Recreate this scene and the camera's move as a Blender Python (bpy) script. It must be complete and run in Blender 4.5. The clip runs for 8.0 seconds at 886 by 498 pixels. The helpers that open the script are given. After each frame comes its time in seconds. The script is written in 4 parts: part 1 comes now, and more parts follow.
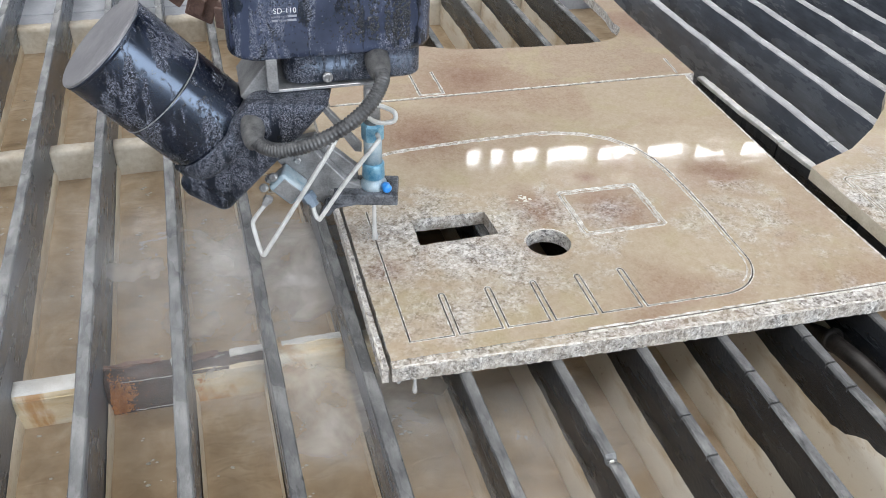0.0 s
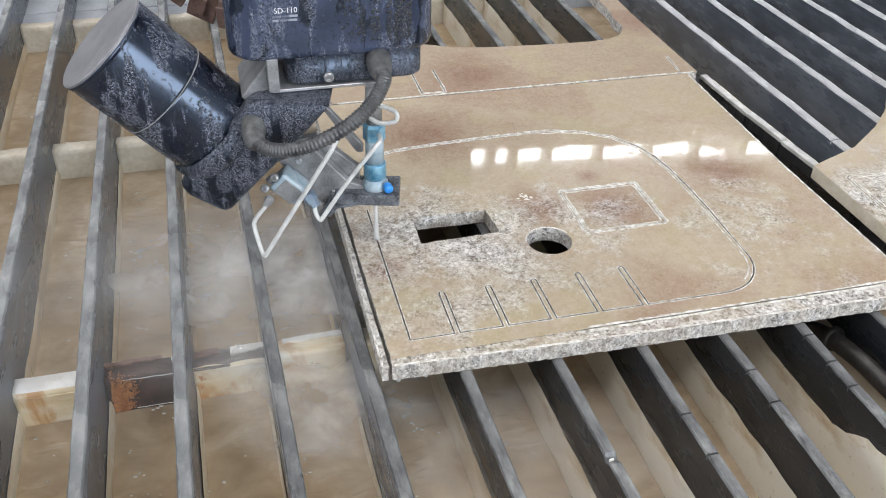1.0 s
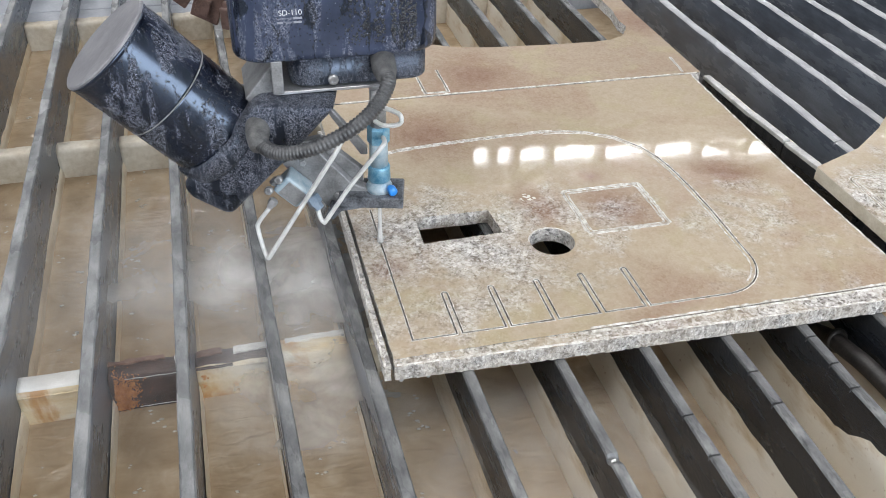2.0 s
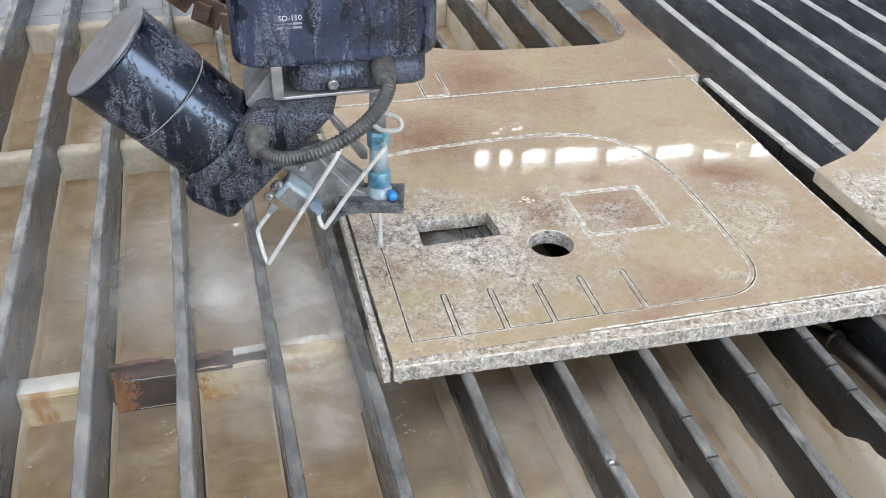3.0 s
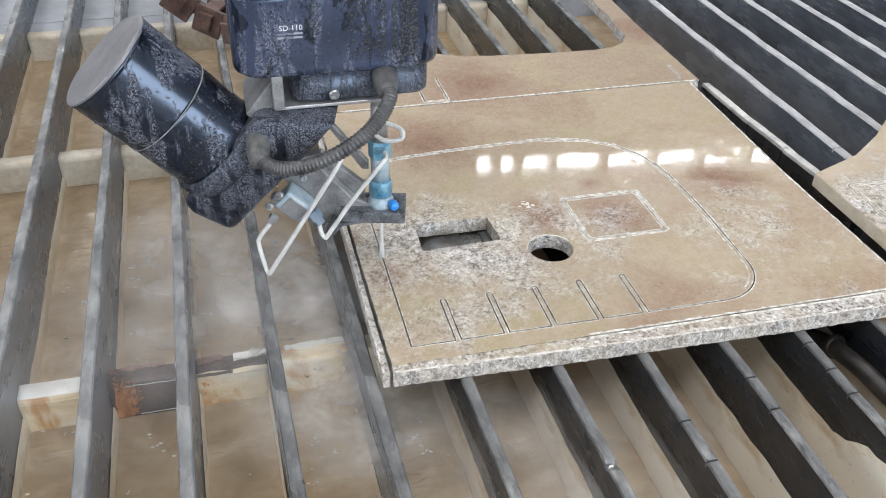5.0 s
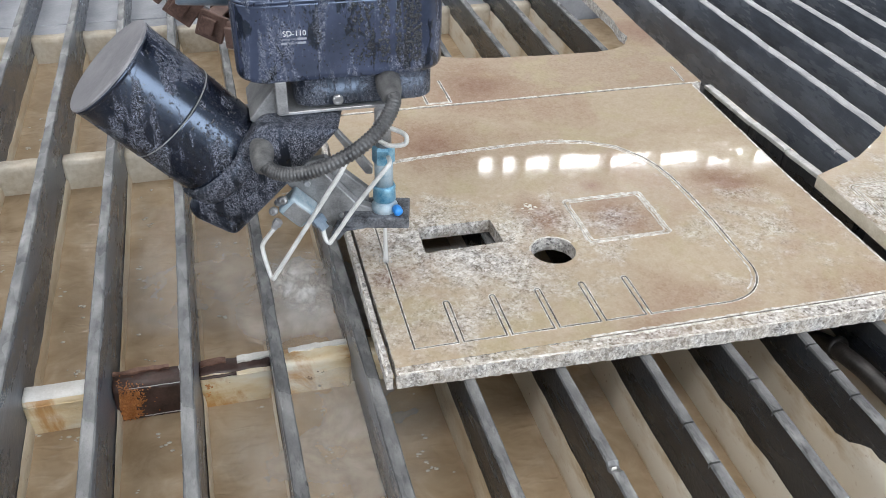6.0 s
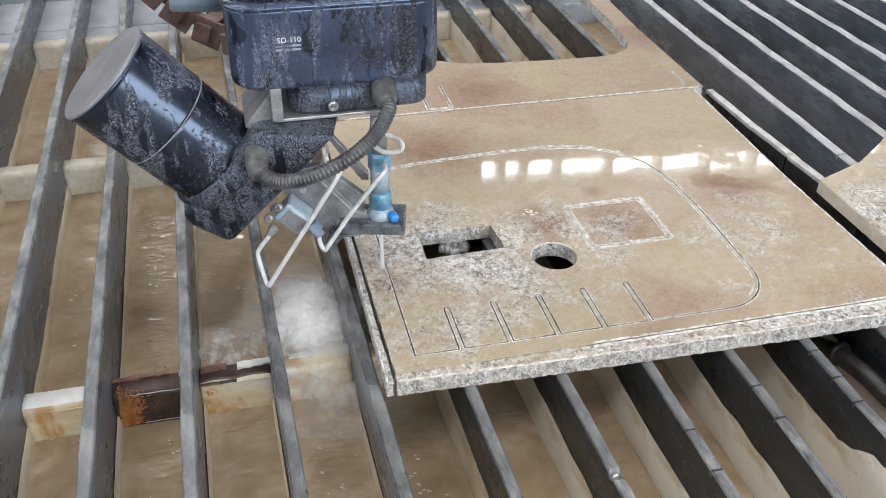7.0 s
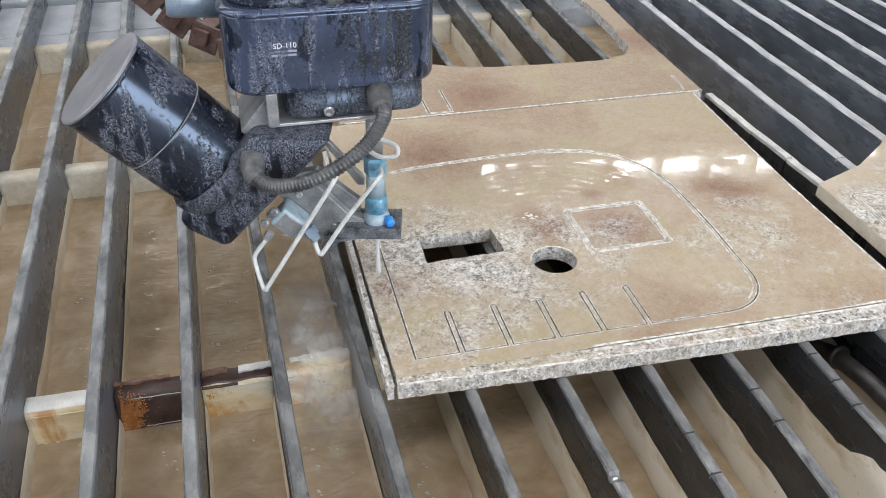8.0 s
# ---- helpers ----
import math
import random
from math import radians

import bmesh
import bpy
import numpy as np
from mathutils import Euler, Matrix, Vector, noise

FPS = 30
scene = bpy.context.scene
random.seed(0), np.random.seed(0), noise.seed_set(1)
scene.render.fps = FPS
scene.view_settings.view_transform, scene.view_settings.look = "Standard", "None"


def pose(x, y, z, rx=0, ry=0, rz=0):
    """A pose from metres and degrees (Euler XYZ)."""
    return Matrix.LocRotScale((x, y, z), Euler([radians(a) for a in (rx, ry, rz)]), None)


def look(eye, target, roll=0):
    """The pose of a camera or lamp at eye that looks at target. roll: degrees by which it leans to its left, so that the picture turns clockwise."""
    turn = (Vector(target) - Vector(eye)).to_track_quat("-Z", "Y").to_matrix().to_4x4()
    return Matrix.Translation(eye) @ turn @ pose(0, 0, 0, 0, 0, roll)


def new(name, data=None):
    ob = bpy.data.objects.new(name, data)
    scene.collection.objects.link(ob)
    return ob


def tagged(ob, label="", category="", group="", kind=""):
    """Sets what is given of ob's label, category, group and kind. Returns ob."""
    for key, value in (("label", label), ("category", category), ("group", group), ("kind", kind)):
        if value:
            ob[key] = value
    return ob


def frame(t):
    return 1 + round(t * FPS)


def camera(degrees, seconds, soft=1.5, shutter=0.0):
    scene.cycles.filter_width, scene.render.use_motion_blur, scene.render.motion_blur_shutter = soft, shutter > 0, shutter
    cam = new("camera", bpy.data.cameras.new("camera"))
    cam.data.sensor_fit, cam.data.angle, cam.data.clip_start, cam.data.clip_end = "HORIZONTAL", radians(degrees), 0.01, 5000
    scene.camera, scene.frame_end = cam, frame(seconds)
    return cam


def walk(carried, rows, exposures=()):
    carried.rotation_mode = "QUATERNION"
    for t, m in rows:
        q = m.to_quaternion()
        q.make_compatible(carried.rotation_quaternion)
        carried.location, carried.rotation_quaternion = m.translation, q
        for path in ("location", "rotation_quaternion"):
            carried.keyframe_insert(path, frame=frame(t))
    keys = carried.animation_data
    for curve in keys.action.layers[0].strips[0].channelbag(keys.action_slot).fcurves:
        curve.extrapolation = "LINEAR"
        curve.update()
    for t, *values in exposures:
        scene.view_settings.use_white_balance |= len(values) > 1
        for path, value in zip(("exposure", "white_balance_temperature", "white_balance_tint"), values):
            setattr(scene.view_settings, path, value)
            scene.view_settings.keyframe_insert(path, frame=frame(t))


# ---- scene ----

# ---------------------------------------------------------------- camera
cam = camera(54.07, 8.0, soft=0.9)
PATH = [
    (0.0, (-0.09730, -0.41812, 0.40644), (0.12240, 0.36238, -0.17884), 1.932),
    (0.5, (-0.09579, -0.41912, 0.40625), (0.12183, 0.36271, -0.17803), 1.910),
    (1.0, (-0.09450, -0.41911, 0.40591), (0.11984, 0.36206, -0.18046), 1.759),
    (1.5, (-0.09527, -0.41827, 0.40643), (0.11770, 0.36180, -0.18190), 1.864),
    (3.0, (-0.09359, -0.42108, 0.40814), (0.11658, 0.36224, -0.17689), 1.744),
    (3.5, (-0.09327, -0.42138, 0.40855), (0.11774, 0.36132, -0.17699), 1.706),
    (4.0, (-0.09319, -0.42180, 0.40854), (0.11633, 0.36240, -0.17553), 1.638),
    (4.5, (-0.09235, -0.42230, 0.40805), (0.11716, 0.36409, -0.17307), 1.599),
    (6.0, (-0.09301, -0.42350, 0.40994), (0.11359, 0.36544, -0.16876), 1.359),
    (6.5, (-0.09156, -0.42259, 0.40938), (0.11355, 0.36843, -0.16699), 1.199),
    (7.0, (-0.09113, -0.42157, 0.41038), (0.11309, 0.37049, -0.16488), 1.180),
    (7.5, (-0.09073, -0.42261, 0.41117), (0.11503, 0.37032, -0.16234), 1.231),
    (8.0, (-0.09164, -0.42317, 0.41253), (0.11274, 0.37070, -0.16018), 1.129),
]
walk(cam, [(t, look(eye, target, roll)) for t, eye, target, roll in PATH])

# ---------------------------------------------------------------- light
WATER = -0.0616
world = bpy.data.worlds.new("daylight")
scene.world = world
world.use_nodes = True
wn = world.node_tree
sky = wn.nodes.new("ShaderNodeTexSky")
sky.sky_type = "NISHITA"
sky.sun_disc = False
sky.sun_elevation = radians(50)
sky.sun_rotation = radians(200)
wn.links.new(sky.outputs[0], wn.nodes["Background"].inputs[0])
wn.nodes["Background"].inputs[1].default_value = 0.1
scene.view_settings.exposure = 0.0

SKYLIGHTS = [(-7.0, -2.6), (0.4, -2.6), (-7.0, 2.6), (0.4, 2.6)]   # corners nearest the origin, each 5 x 3.4 m
ROOF = 8.6


def skylight_lamp(x, y, watts):
    data = bpy.data.lights.new("skylight", "AREA")
    data.shape, data.size, data.size_y = "RECTANGLE", 5.0, 3.0
    data.energy, data.color = watts, (1.0, 0.985, 0.96)
    ob = new("skylight_lamp", data)
    ob.matrix_world = pose(x, y, ROOF + 0.02)
    return ob


for sx, sy in SKYLIGHTS:
    skylight_lamp(sx + 2.5, sy + (1.5 if sy > 0 else -0.4), 275)

# a wide doorway behind the operator and a window band to the west
def band_lamp(name, eye, target, wide, high, watts, color):
    data = bpy.data.lights.new(name, "AREA")
    data.shape, data.size, data.size_y, data.energy, data.color = "RECTANGLE", wide, high, watts, color
    new(name, data).matrix_world = look(eye, target)


band_lamp("south_door_lamp", (6.5, -9.1, 2.9), (6.5, 0.0, 2.9), 14.0, 4.8, 1650, (0.88, 0.94, 1.0))
band_lamp("west_window_lamp", (-9.1, 0.5, 4.6), (0.0, 0.5, 4.6), 11.0, 4.0, 520, (0.97, 0.985, 1.0))


# ---------------------------------------------------------------- materials
def mat(name, rough=0.5, metal=0.0, ior=1.5):
    m = bpy.data.materials.new(name)
    m.use_nodes = True
    nt = m.node_tree
    b = nt.nodes["Principled BSDF"]
    b.inputs["Roughness"].default_value = rough
    b.inputs["Metallic"].default_value = metal
    b.inputs["IOR"].default_value = ior
    tc = nt.nodes.new("ShaderNodeTexCoord")
    return m, nt, b, tc.outputs["Object"]


def math_node(nt, op, a, b=0.0, c=0.0, clamp=False):
    n = nt.nodes.new("ShaderNodeMath")
    n.operation, n.use_clamp = op, clamp
    for k, v in enumerate((a, b, c)):
        if isinstance(v, (int, float)):
            n.inputs[k].default_value = v
        else:
            nt.links.new(v, n.inputs[k])
    return n.outputs[0]


def noise_node(nt, vec, scale, detail=4.0, rough=0.55, distort=0.0):
    n = nt.nodes.new("ShaderNodeTexNoise")
    n.inputs["Scale"].default_value = scale
    n.inputs["Detail"].default_value = detail
    n.inputs["Roughness"].default_value = rough
    n.inputs["Distortion"].default_value = distort
    nt.links.new(vec, n.inputs["Vector"])
    return n.outputs["Fac"]


def cell_node(nt, vec, scale, feature="F1", out="Distance"):
    n = nt.nodes.new("ShaderNodeTexVoronoi")
    n.feature = feature
    n.inputs["Scale"].default_value = scale
    nt.links.new(vec, n.inputs["Vector"])
    return n.outputs[out]


def stretch(nt, vec, x, y, z, rot=(0, 0, 0)):
    n = nt.nodes.new("ShaderNodeMapping")
    n.inputs["Scale"].default_value = (x, y, z)
    n.inputs["Rotation"].default_value = rot
    nt.links.new(vec, n.inputs["Vector"])
    return n.outputs[0]


def ramp(nt, fac, *stops):
    n = nt.nodes.new("ShaderNodeValToRGB")
    e = n.color_ramp.elements
    while len(e) < len(stops):
        e.new(0.5)
    for el, (p, c) in zip(e, stops):
        el.position = p
        el.color = (*c, 1) if isinstance(c, tuple) else (c, c, c, 1)
    nt.links.new(fac, n.inputs[0])
    return n.outputs[0]


def blend(nt, fac, a, b, mode="MIX"):
    n = nt.nodes.new("ShaderNodeMix")
    n.data_type, n.blend_type = "RGBA", mode
    for sock, v in ((n.inputs[0], fac), (n.inputs[6], a), (n.inputs[7], b)):
        if isinstance(v, (int, float)):
            sock.default_value = v
        elif isinstance(v, tuple):
            sock.default_value = (*v, 1)
        else:
            nt.links.new(v, sock)
    return n.outputs[2]


def bump(nt, b, height, strength=0.3, dist=0.001):
    n = nt.nodes.new("ShaderNodeBump")
    n.inputs["Strength"].default_value = strength
    n.inputs["Distance"].default_value = dist
    nt.links.new(height, n.inputs["Height"])
    nt.links.new(n.outputs[0], b.inputs["Normal"])


def plain(name, c1, c2, rough=0.5, metal=0.0, scale=60, relief=0.2, rough2=None, spec=0.5):
    """A surface that wanders between two colours, with fine relief."""
    m, nt, b, v = mat(name, rough, metal)
    f = noise_node(nt, v, scale, 6)
    g = noise_node(nt, v, scale * 9, 3)
    f = math_node(nt, "MULTIPLY_ADD", g, 0.35, math_node(nt, "MULTIPLY", f, 0.75))
    nt.links.new(ramp(nt, f, (0.38, c1), (0.68, c2)), b.inputs["Base Color"])
    if rough2 is not None:
        nt.links.new(ramp(nt, f, (0.35, rough), (0.7, rough2)), b.inputs["Roughness"])
    b.inputs["Specular IOR Level"].default_value = spec
    bump(nt, b, g, relief, 0.0006)
    return m


def granite_colour(nt, v):
    a = cell_node(nt, v, 640, out="Color")
    c = cell_node(nt, v, 290, out="Color")
    ga = math_node(nt, "MULTIPLY", a, 1.0)
    gc = math_node(nt, "MULTIPLY", c, 1.0)
    f = math_node(nt, "MULTIPLY_ADD", ga, 0.45, math_node(nt, "MULTIPLY", gc, 0.32))
    blot = noise_node(nt, v, 130, 4, 0.65)
    f = math_node(nt, "MULTIPLY_ADD", blot, 0.75, math_node(nt, "SUBTRACT", f, 0.335))
    return ramp(nt, f, (0.16, (0.085, 0.085, 0.085)), (0.32, (0.33, 0.32, 0.315)), (0.50, (0.56, 0.545, 0.525)), (0.72, (0.84, 0.83, 0.81)))


def slab_top_material(name, dry_at, dry_radius, film_bias, stains=(), tone=(1.0, 1.0, 1.0)):
    """Granite under a film of tan cutting slurry; round dry_at (slab space) the film is washed off."""
    m, nt, b, v = mat(name, 0.1, 0.0, 1.33)
    gran = granite_colour(nt, v)
    sep = nt.nodes.new("ShaderNodeSeparateXYZ")
    nt.links.new(v, sep.inputs[0])
    dx = math_node(nt, "SUBTRACT", sep.outputs[0], dry_at[0])
    dy = math_node(nt, "SUBTRACT", sep.outputs[1], dry_at[1])
    d = math_node(nt, "SQRT", math_node(nt, "ADD", math_node(nt, "POWER", dx, 2), math_node(nt, "POWER", dy, 2)))
    washed = math_node(nt, "SUBTRACT", 1.0, math_node(nt, "DIVIDE", d, dry_radius), 0, True)
    n1 = noise_node(nt, v, 16, 7, 0.62, 0.4)
    n2 = noise_node(nt, v, 70, 5, 0.7)
    film = math_node(nt, "MULTIPLY_ADD", n1, 1.9, film_bias)
    film = math_node(nt, "MULTIPLY_ADD", n2, 0.7, film)
    film = math_node(nt, "MULTIPLY_ADD", washed, -0.72, film)
    far = math_node(nt, "MULTIPLY_ADD", sep.outputs[1], 6.0, -0.72, True)
    film = math_node(nt, "MULTIPLY_ADD", far, 0.7, film, True)
    tan = blend(nt, noise_node(nt, v, 7, 3), tuple(a * q for a, q in zip(tone, (0.325, 0.252, 0.172))), tuple(a * q for a, q in zip(tone, (0.455, 0.368, 0.262))))
    olive = ramp(nt, noise_node(nt, v, 26, 4, 0.6, 0.5), (0.50, 0.0), (0.66, 0.7))
    tan = blend(nt, olive, tan, (0.37, 0.305, 0.185))
    rust = ramp(nt, noise_node(nt, v, 9, 5, 0.6, 0.6), (0.48, 0.0), (0.68, 0.8))
    tan = blend(nt, rust, tan, (0.30, 0.20, 0.135))
    for sx, sy, sr in stains:
        n = nt.nodes.new("ShaderNodeVectorMath")
        n.operation = "DISTANCE"
        n.inputs[1].default_value = (sx, sy, T)
        nt.links.new(v, n.inputs[0])
        near = math_node(nt, "MULTIPLY_ADD", n.outputs["Value"], -1.0 / sr, math_node(nt, "MULTIPLY_ADD", n1, 1.5, 0.35))
        tan = blend(nt, math_node(nt, "MULTIPLY", near, 1.1, 0, True), tan, (0.23, 0.135, 0.085))
    cover = math_node(nt, "MULTIPLY_ADD", ramp(nt, film, (0.10, 0.0), (0.80, 1.0)), 0.71, 0.21)
    col = blend(nt, cover, gran, tan)
    nt.links.new(col, b.inputs["Base Color"])
    nt.links.new(ramp(nt, film, (0.02, 0.24), (0.27, 0.03)), b.inputs["Roughness"])
    rough_grain = math_node(nt, "MULTIPLY", noise_node(nt, v, 900, 2), math_node(nt, "SUBTRACT", 1.0, film, 0, True))
    swell = noise_node(nt, v, 42, 2)
    bump(nt, b, math_node(nt, "MULTIPLY_ADD", swell, 0.05, rough_grain), 0.5, 0.0012)
    return m


def cut_granite_material():
    m, nt, b, v = mat("cut_granite", 0.55)
    g = granite_colour(nt, v)
    n = noise_node(nt, v, 55, 5)
    col = blend(nt, ramp(nt, n, (0.36, 0.10), (0.66, 0.60)), g, (0.40, 0.335, 0.265))
    nt.links.new(col, b.inputs["Base Color"])
    bump(nt, b, noise_node(nt, v, 480, 4), 0.9, 0.002)
    return m


def slat_side_material(name, gain):
    m, nt, b, v = mat(name, 0.42)
    vs = stretch(nt, v, 1, 0.25, 1)
    n = noise_node(nt, vs, 40, 7, 0.65)
    p = noise_node(nt, v, 260, 4, 0.7)
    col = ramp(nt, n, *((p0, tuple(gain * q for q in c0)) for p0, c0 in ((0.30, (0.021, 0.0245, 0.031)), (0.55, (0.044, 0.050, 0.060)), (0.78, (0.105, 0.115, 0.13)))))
    spots = ramp(nt, p, (0.70, 0.0), (0.76, 0.5))
    nt.links.new(blend(nt, spots, col, (0.30, 0.29, 0.27)), b.inputs["Base Color"])
    nt.links.new(ramp(nt, n, (0.35, 0.18), (0.7, 0.42)), b.inputs["Roughness"])
    bump(nt, b, p, 0.4, 0.001)
    return m


def slat_top_material(name, lo, mid, hi, chipped=0.85):
    """Scuffed steel edge, wet in places."""
    m, nt, b, v = mat(name, 0.3)
    n = noise_node(nt, stretch(nt, v, 1, 0.5, 1), 60, 6, 0.6)
    p = noise_node(nt, v, 420, 3, 0.7)
    col = ramp(nt, n, (0.30, lo), (0.48, mid), (0.74, hi))
    chips = ramp(nt, noise_node(nt, stretch(nt, v, 1.6, 0.45, 1), 150, 6, 0.75), (0.52, 0.0), (0.66, chipped * 0.75))
    col = blend(nt, chips, col, tuple(q * 0.35 for q in lo))
    nt.links.new(col, b.inputs["Base Color"])
    nt.links.new(ramp(nt, noise_node(nt, stretch(nt, v, 1, 0.4, 1), 26, 3), (0.42, 0.07), (0.60, 0.42)), b.inputs["Roughness"])
    bump(nt, b, math_node(nt, "MULTIPLY_ADD", p, 0.8, n), 0.4, 0.0014)
    return m


def stained_cream_material():
    """Cream scale on the cross bars with orange rust runs."""
    m, nt, b, v = mat("rust_stained_cream", 0.3)
    n = noise_node(nt, stretch(nt, v, 0.5, 1, 1.6), 34, 6, 0.6)
    o = noise_node(nt, stretch(nt, v, 1, 1, 0.55), 17, 6, 0.68, 0.5)
    p = noise_node(nt, stretch(nt, v, 0.45, 1, 1), 120, 4, 0.7)
    col = ramp(nt, n, (0.32, (0.60, 0.44, 0.23)), (0.48, (0.72, 0.60, 0.40)), (0.66, (0.80, 0.76, 0.66)))
    col = blend(nt, ramp(nt, o, (0.48, 0.0), (0.58, 0.8)), col, (0.48, 0.22, 0.05))
    col = blend(nt, ramp(nt, p, (0.66, 0.0), (0.71, 0.85)), col, (0.10, 0.045, 0.02))
    nt.links.new(col, b.inputs["Base Color"])
    bump(nt, b, math_node(nt, "MULTIPLY_ADD", p, 0.5, n), 0.5, 0.003)
    return m


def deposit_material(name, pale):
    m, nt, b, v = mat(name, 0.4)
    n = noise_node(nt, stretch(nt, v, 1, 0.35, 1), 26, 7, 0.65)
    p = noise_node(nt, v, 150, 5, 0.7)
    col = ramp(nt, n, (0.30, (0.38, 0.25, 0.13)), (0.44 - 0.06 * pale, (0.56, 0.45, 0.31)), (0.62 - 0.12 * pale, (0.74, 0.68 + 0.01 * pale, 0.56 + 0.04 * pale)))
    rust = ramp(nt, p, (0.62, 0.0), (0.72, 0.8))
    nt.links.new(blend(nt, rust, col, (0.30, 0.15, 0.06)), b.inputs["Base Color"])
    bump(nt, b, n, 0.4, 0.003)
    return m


def water_material():
    m, nt, b, v = mat("murky_water", 0.04, 0.0, 1.33)
    n = noise_node(nt, v, 9, 4, 0.6, 0.5)
    silt = noise_node(nt, v, 34, 4, 0.6, 0.8)
    n = math_node(nt, "MULTIPLY_ADD", silt, 0.45, math_node(nt, "MULTIPLY", n, 0.6))
    col = ramp(nt, n, (0.38, (0.285, 0.203, 0.122)), (0.54, (0.415, 0.314, 0.206)), (0.70, (0.55, 0.445, 0.325)))
    nt.links.new(col, b.inputs["Base Color"])
    r1 = noise_node(nt, stretch(nt, v, 0.6, 1.3, 1), 105, 1, 0.4, 0.8)
    r2 = noise_node(nt, stretch(nt, v, 1, 1.4, 1), 24, 2)
    calm = ramp(nt, noise_node(nt, v, 9, 2), (0.36, 0.15), (0.54, 1.0))
    bump(nt, b, math_node(nt, "MULTIPLY_ADD", math_node(nt, "MULTIPLY", r1, calm), 0.17, math_node(nt, "MULTIPLY", r2, 0.15)), 0.8, 0.010)
    return m


def head_material(name, base, cover, light=0.22, rough=0.34):
    """Black paint, beaded with water and dried grit; cover is the share of the surface that is gritty."""
    m, nt, b, v = mat(name, rough)
    flow = noise_node(nt, stretch(nt, v, 1.0, 1.0, 0.16), 95, 4, 0.6)
    broad = noise_node(nt, v, 21, 5, 0.62)
    mixd = math_node(nt, "MULTIPLY_ADD", flow, 0.55, math_node(nt, "MULTIPLY", broad, 0.45))
    c = 0.64 - 0.28 * cover
    where = ramp(nt, mixd, (c - 0.02, 0.0), (c + 0.03, 1.0))
    worm = noise_node(nt, v, 640, 2, 0.5, 1.2)
    line = ramp(nt, worm, (0.475, 0.0), (0.52, 1.0), (0.57, 0.06))
    grit = math_node(nt, "MULTIPLY", where, line)
    dots = cell_node(nt, v, 330)
    dots = ramp(nt, dots, (0.08, 0.5), (0.15, 0.0))
    sparse = ramp(nt, noise_node(nt, v, 36, 3), (0.48, 0.0), (0.58, 1.0))
    dots = math_node(nt, "MULTIPLY", dots, sparse)
    grit = math_node(nt, "MAXIMUM", grit, dots)
    tone = ramp(nt, broad, (0.35, base), (0.65, tuple(min(1.0, q * 2.2) for q in base)))
    wet = ramp(nt, noise_node(nt, stretch(nt, v, 1.0, 1.0, 0.35), 85, 5, 0.62, 0.4), (0.545, 0.0), (0.575, 1.0))
    tone = blend(nt, wet, tone, tuple(q * 0.3 for q in base))
    nt.links.new(blend(nt, math_node(nt, "MULTIPLY", grit, 0.9), tone, (light, light * 1.03, light * 1.22)), b.inputs["Base Color"])
    nt.links.new(ramp(nt, broad, (0.35, rough * 0.75), (0.65, rough * 1.25)), b.inputs["Roughness"])
    b.inputs["Specular IOR Level"].default_value = 1.0
    b.inputs["Specular Tint"].default_value = (0.62, 0.76, 1.0, 1)
    beads = ramp(nt, cell_node(nt, v, 420), (0.0, 1.0), (0.42, 0.0))
    relief = math_node(nt, "ADD", math_node(nt, "MULTIPLY", where, beads), math_node(nt, "MULTIPLY", grit, 0.6))
    bump(nt, b, math_node(nt, "MULTIPLY_ADD", dots, 0.8, relief), 0.85, 0.0011)
    return m


def skin(name, color, rough=0.4, metal=0.0, glow=0.0):
    m, nt, b, v = mat(name, rough, metal)
    b.inputs["Base Color"].default_value = (*color, 1)
    if glow:
        b.inputs["Emission Color"].default_value = (*color, 1)
        b.inputs["Emission Strength"].default_value = glow
    return m


T, BASE = 0.020, 0.008
SLAB_TOP = slab_top_material("wet_granite", (0.05, 0.12), 0.15, -0.44, ((0.075, 0.278, 0.06), (0.140, 0.135, 0.035), (0.315, 0.150, 0.045), (-0.002, 0.080, 0.016), (0.195, 0.172, 0.012)))
SLAB_FAR = slab_top_material("wet_granite_far", (0.15, 0.405), 0.17, -0.34, ((0.15, 0.39, 0.05), (0.39, 0.50, 0.05)), (0.84, 0.79, 0.78))
SLAB_SIDE = slab_top_material("wet_granite_pale", (0.47, 0.06), 0.20, -0.38)
SQUARE_TOP = slab_top_material("gritty_granite", (0.197, 0.123), 0.08, -0.02, ((0.197, 0.123, 0.05),))
STRIP_TOP = slab_top_material("rinsed_granite", (0.18, -0.02), 0.9, -0.42)
CUT = cut_granite_material()
PALE_STEEL = plain("pale_scaled_steel", (0.34, 0.335, 0.32), (0.60, 0.59, 0.56), 0.25, 0, 60, 0.4)
RIM = plain("chipped_pale_rim", (0.28, 0.23, 0.17), (0.78, 0.76, 0.72), 0.10, 0, 190, 0.6)
SLURRY_FACE = plain("slurry_coated_edge", (0.52, 0.45, 0.34), (0.70, 0.64, 0.53), 0.25, 0, 50, 0.4)
# one steel, three gains: light painted in left and right, slab shade between
SLAT_LIT_RIGHT = slat_side_material("lit_right_slat_steel", 2.4)
SLAT_LIT_LEFT = slat_side_material("lit_left_slat_steel", 2.5)
# worn tops in three tones by place; light from above is in the colour
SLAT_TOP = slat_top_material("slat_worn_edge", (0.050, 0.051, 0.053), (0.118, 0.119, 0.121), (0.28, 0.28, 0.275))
SLAT_TOP_LIT_LEFT = slat_top_material("slat_lit_left_edge", (0.095, 0.097, 0.100), (0.175, 0.177, 0.180), (0.33, 0.33, 0.325), 0.6)
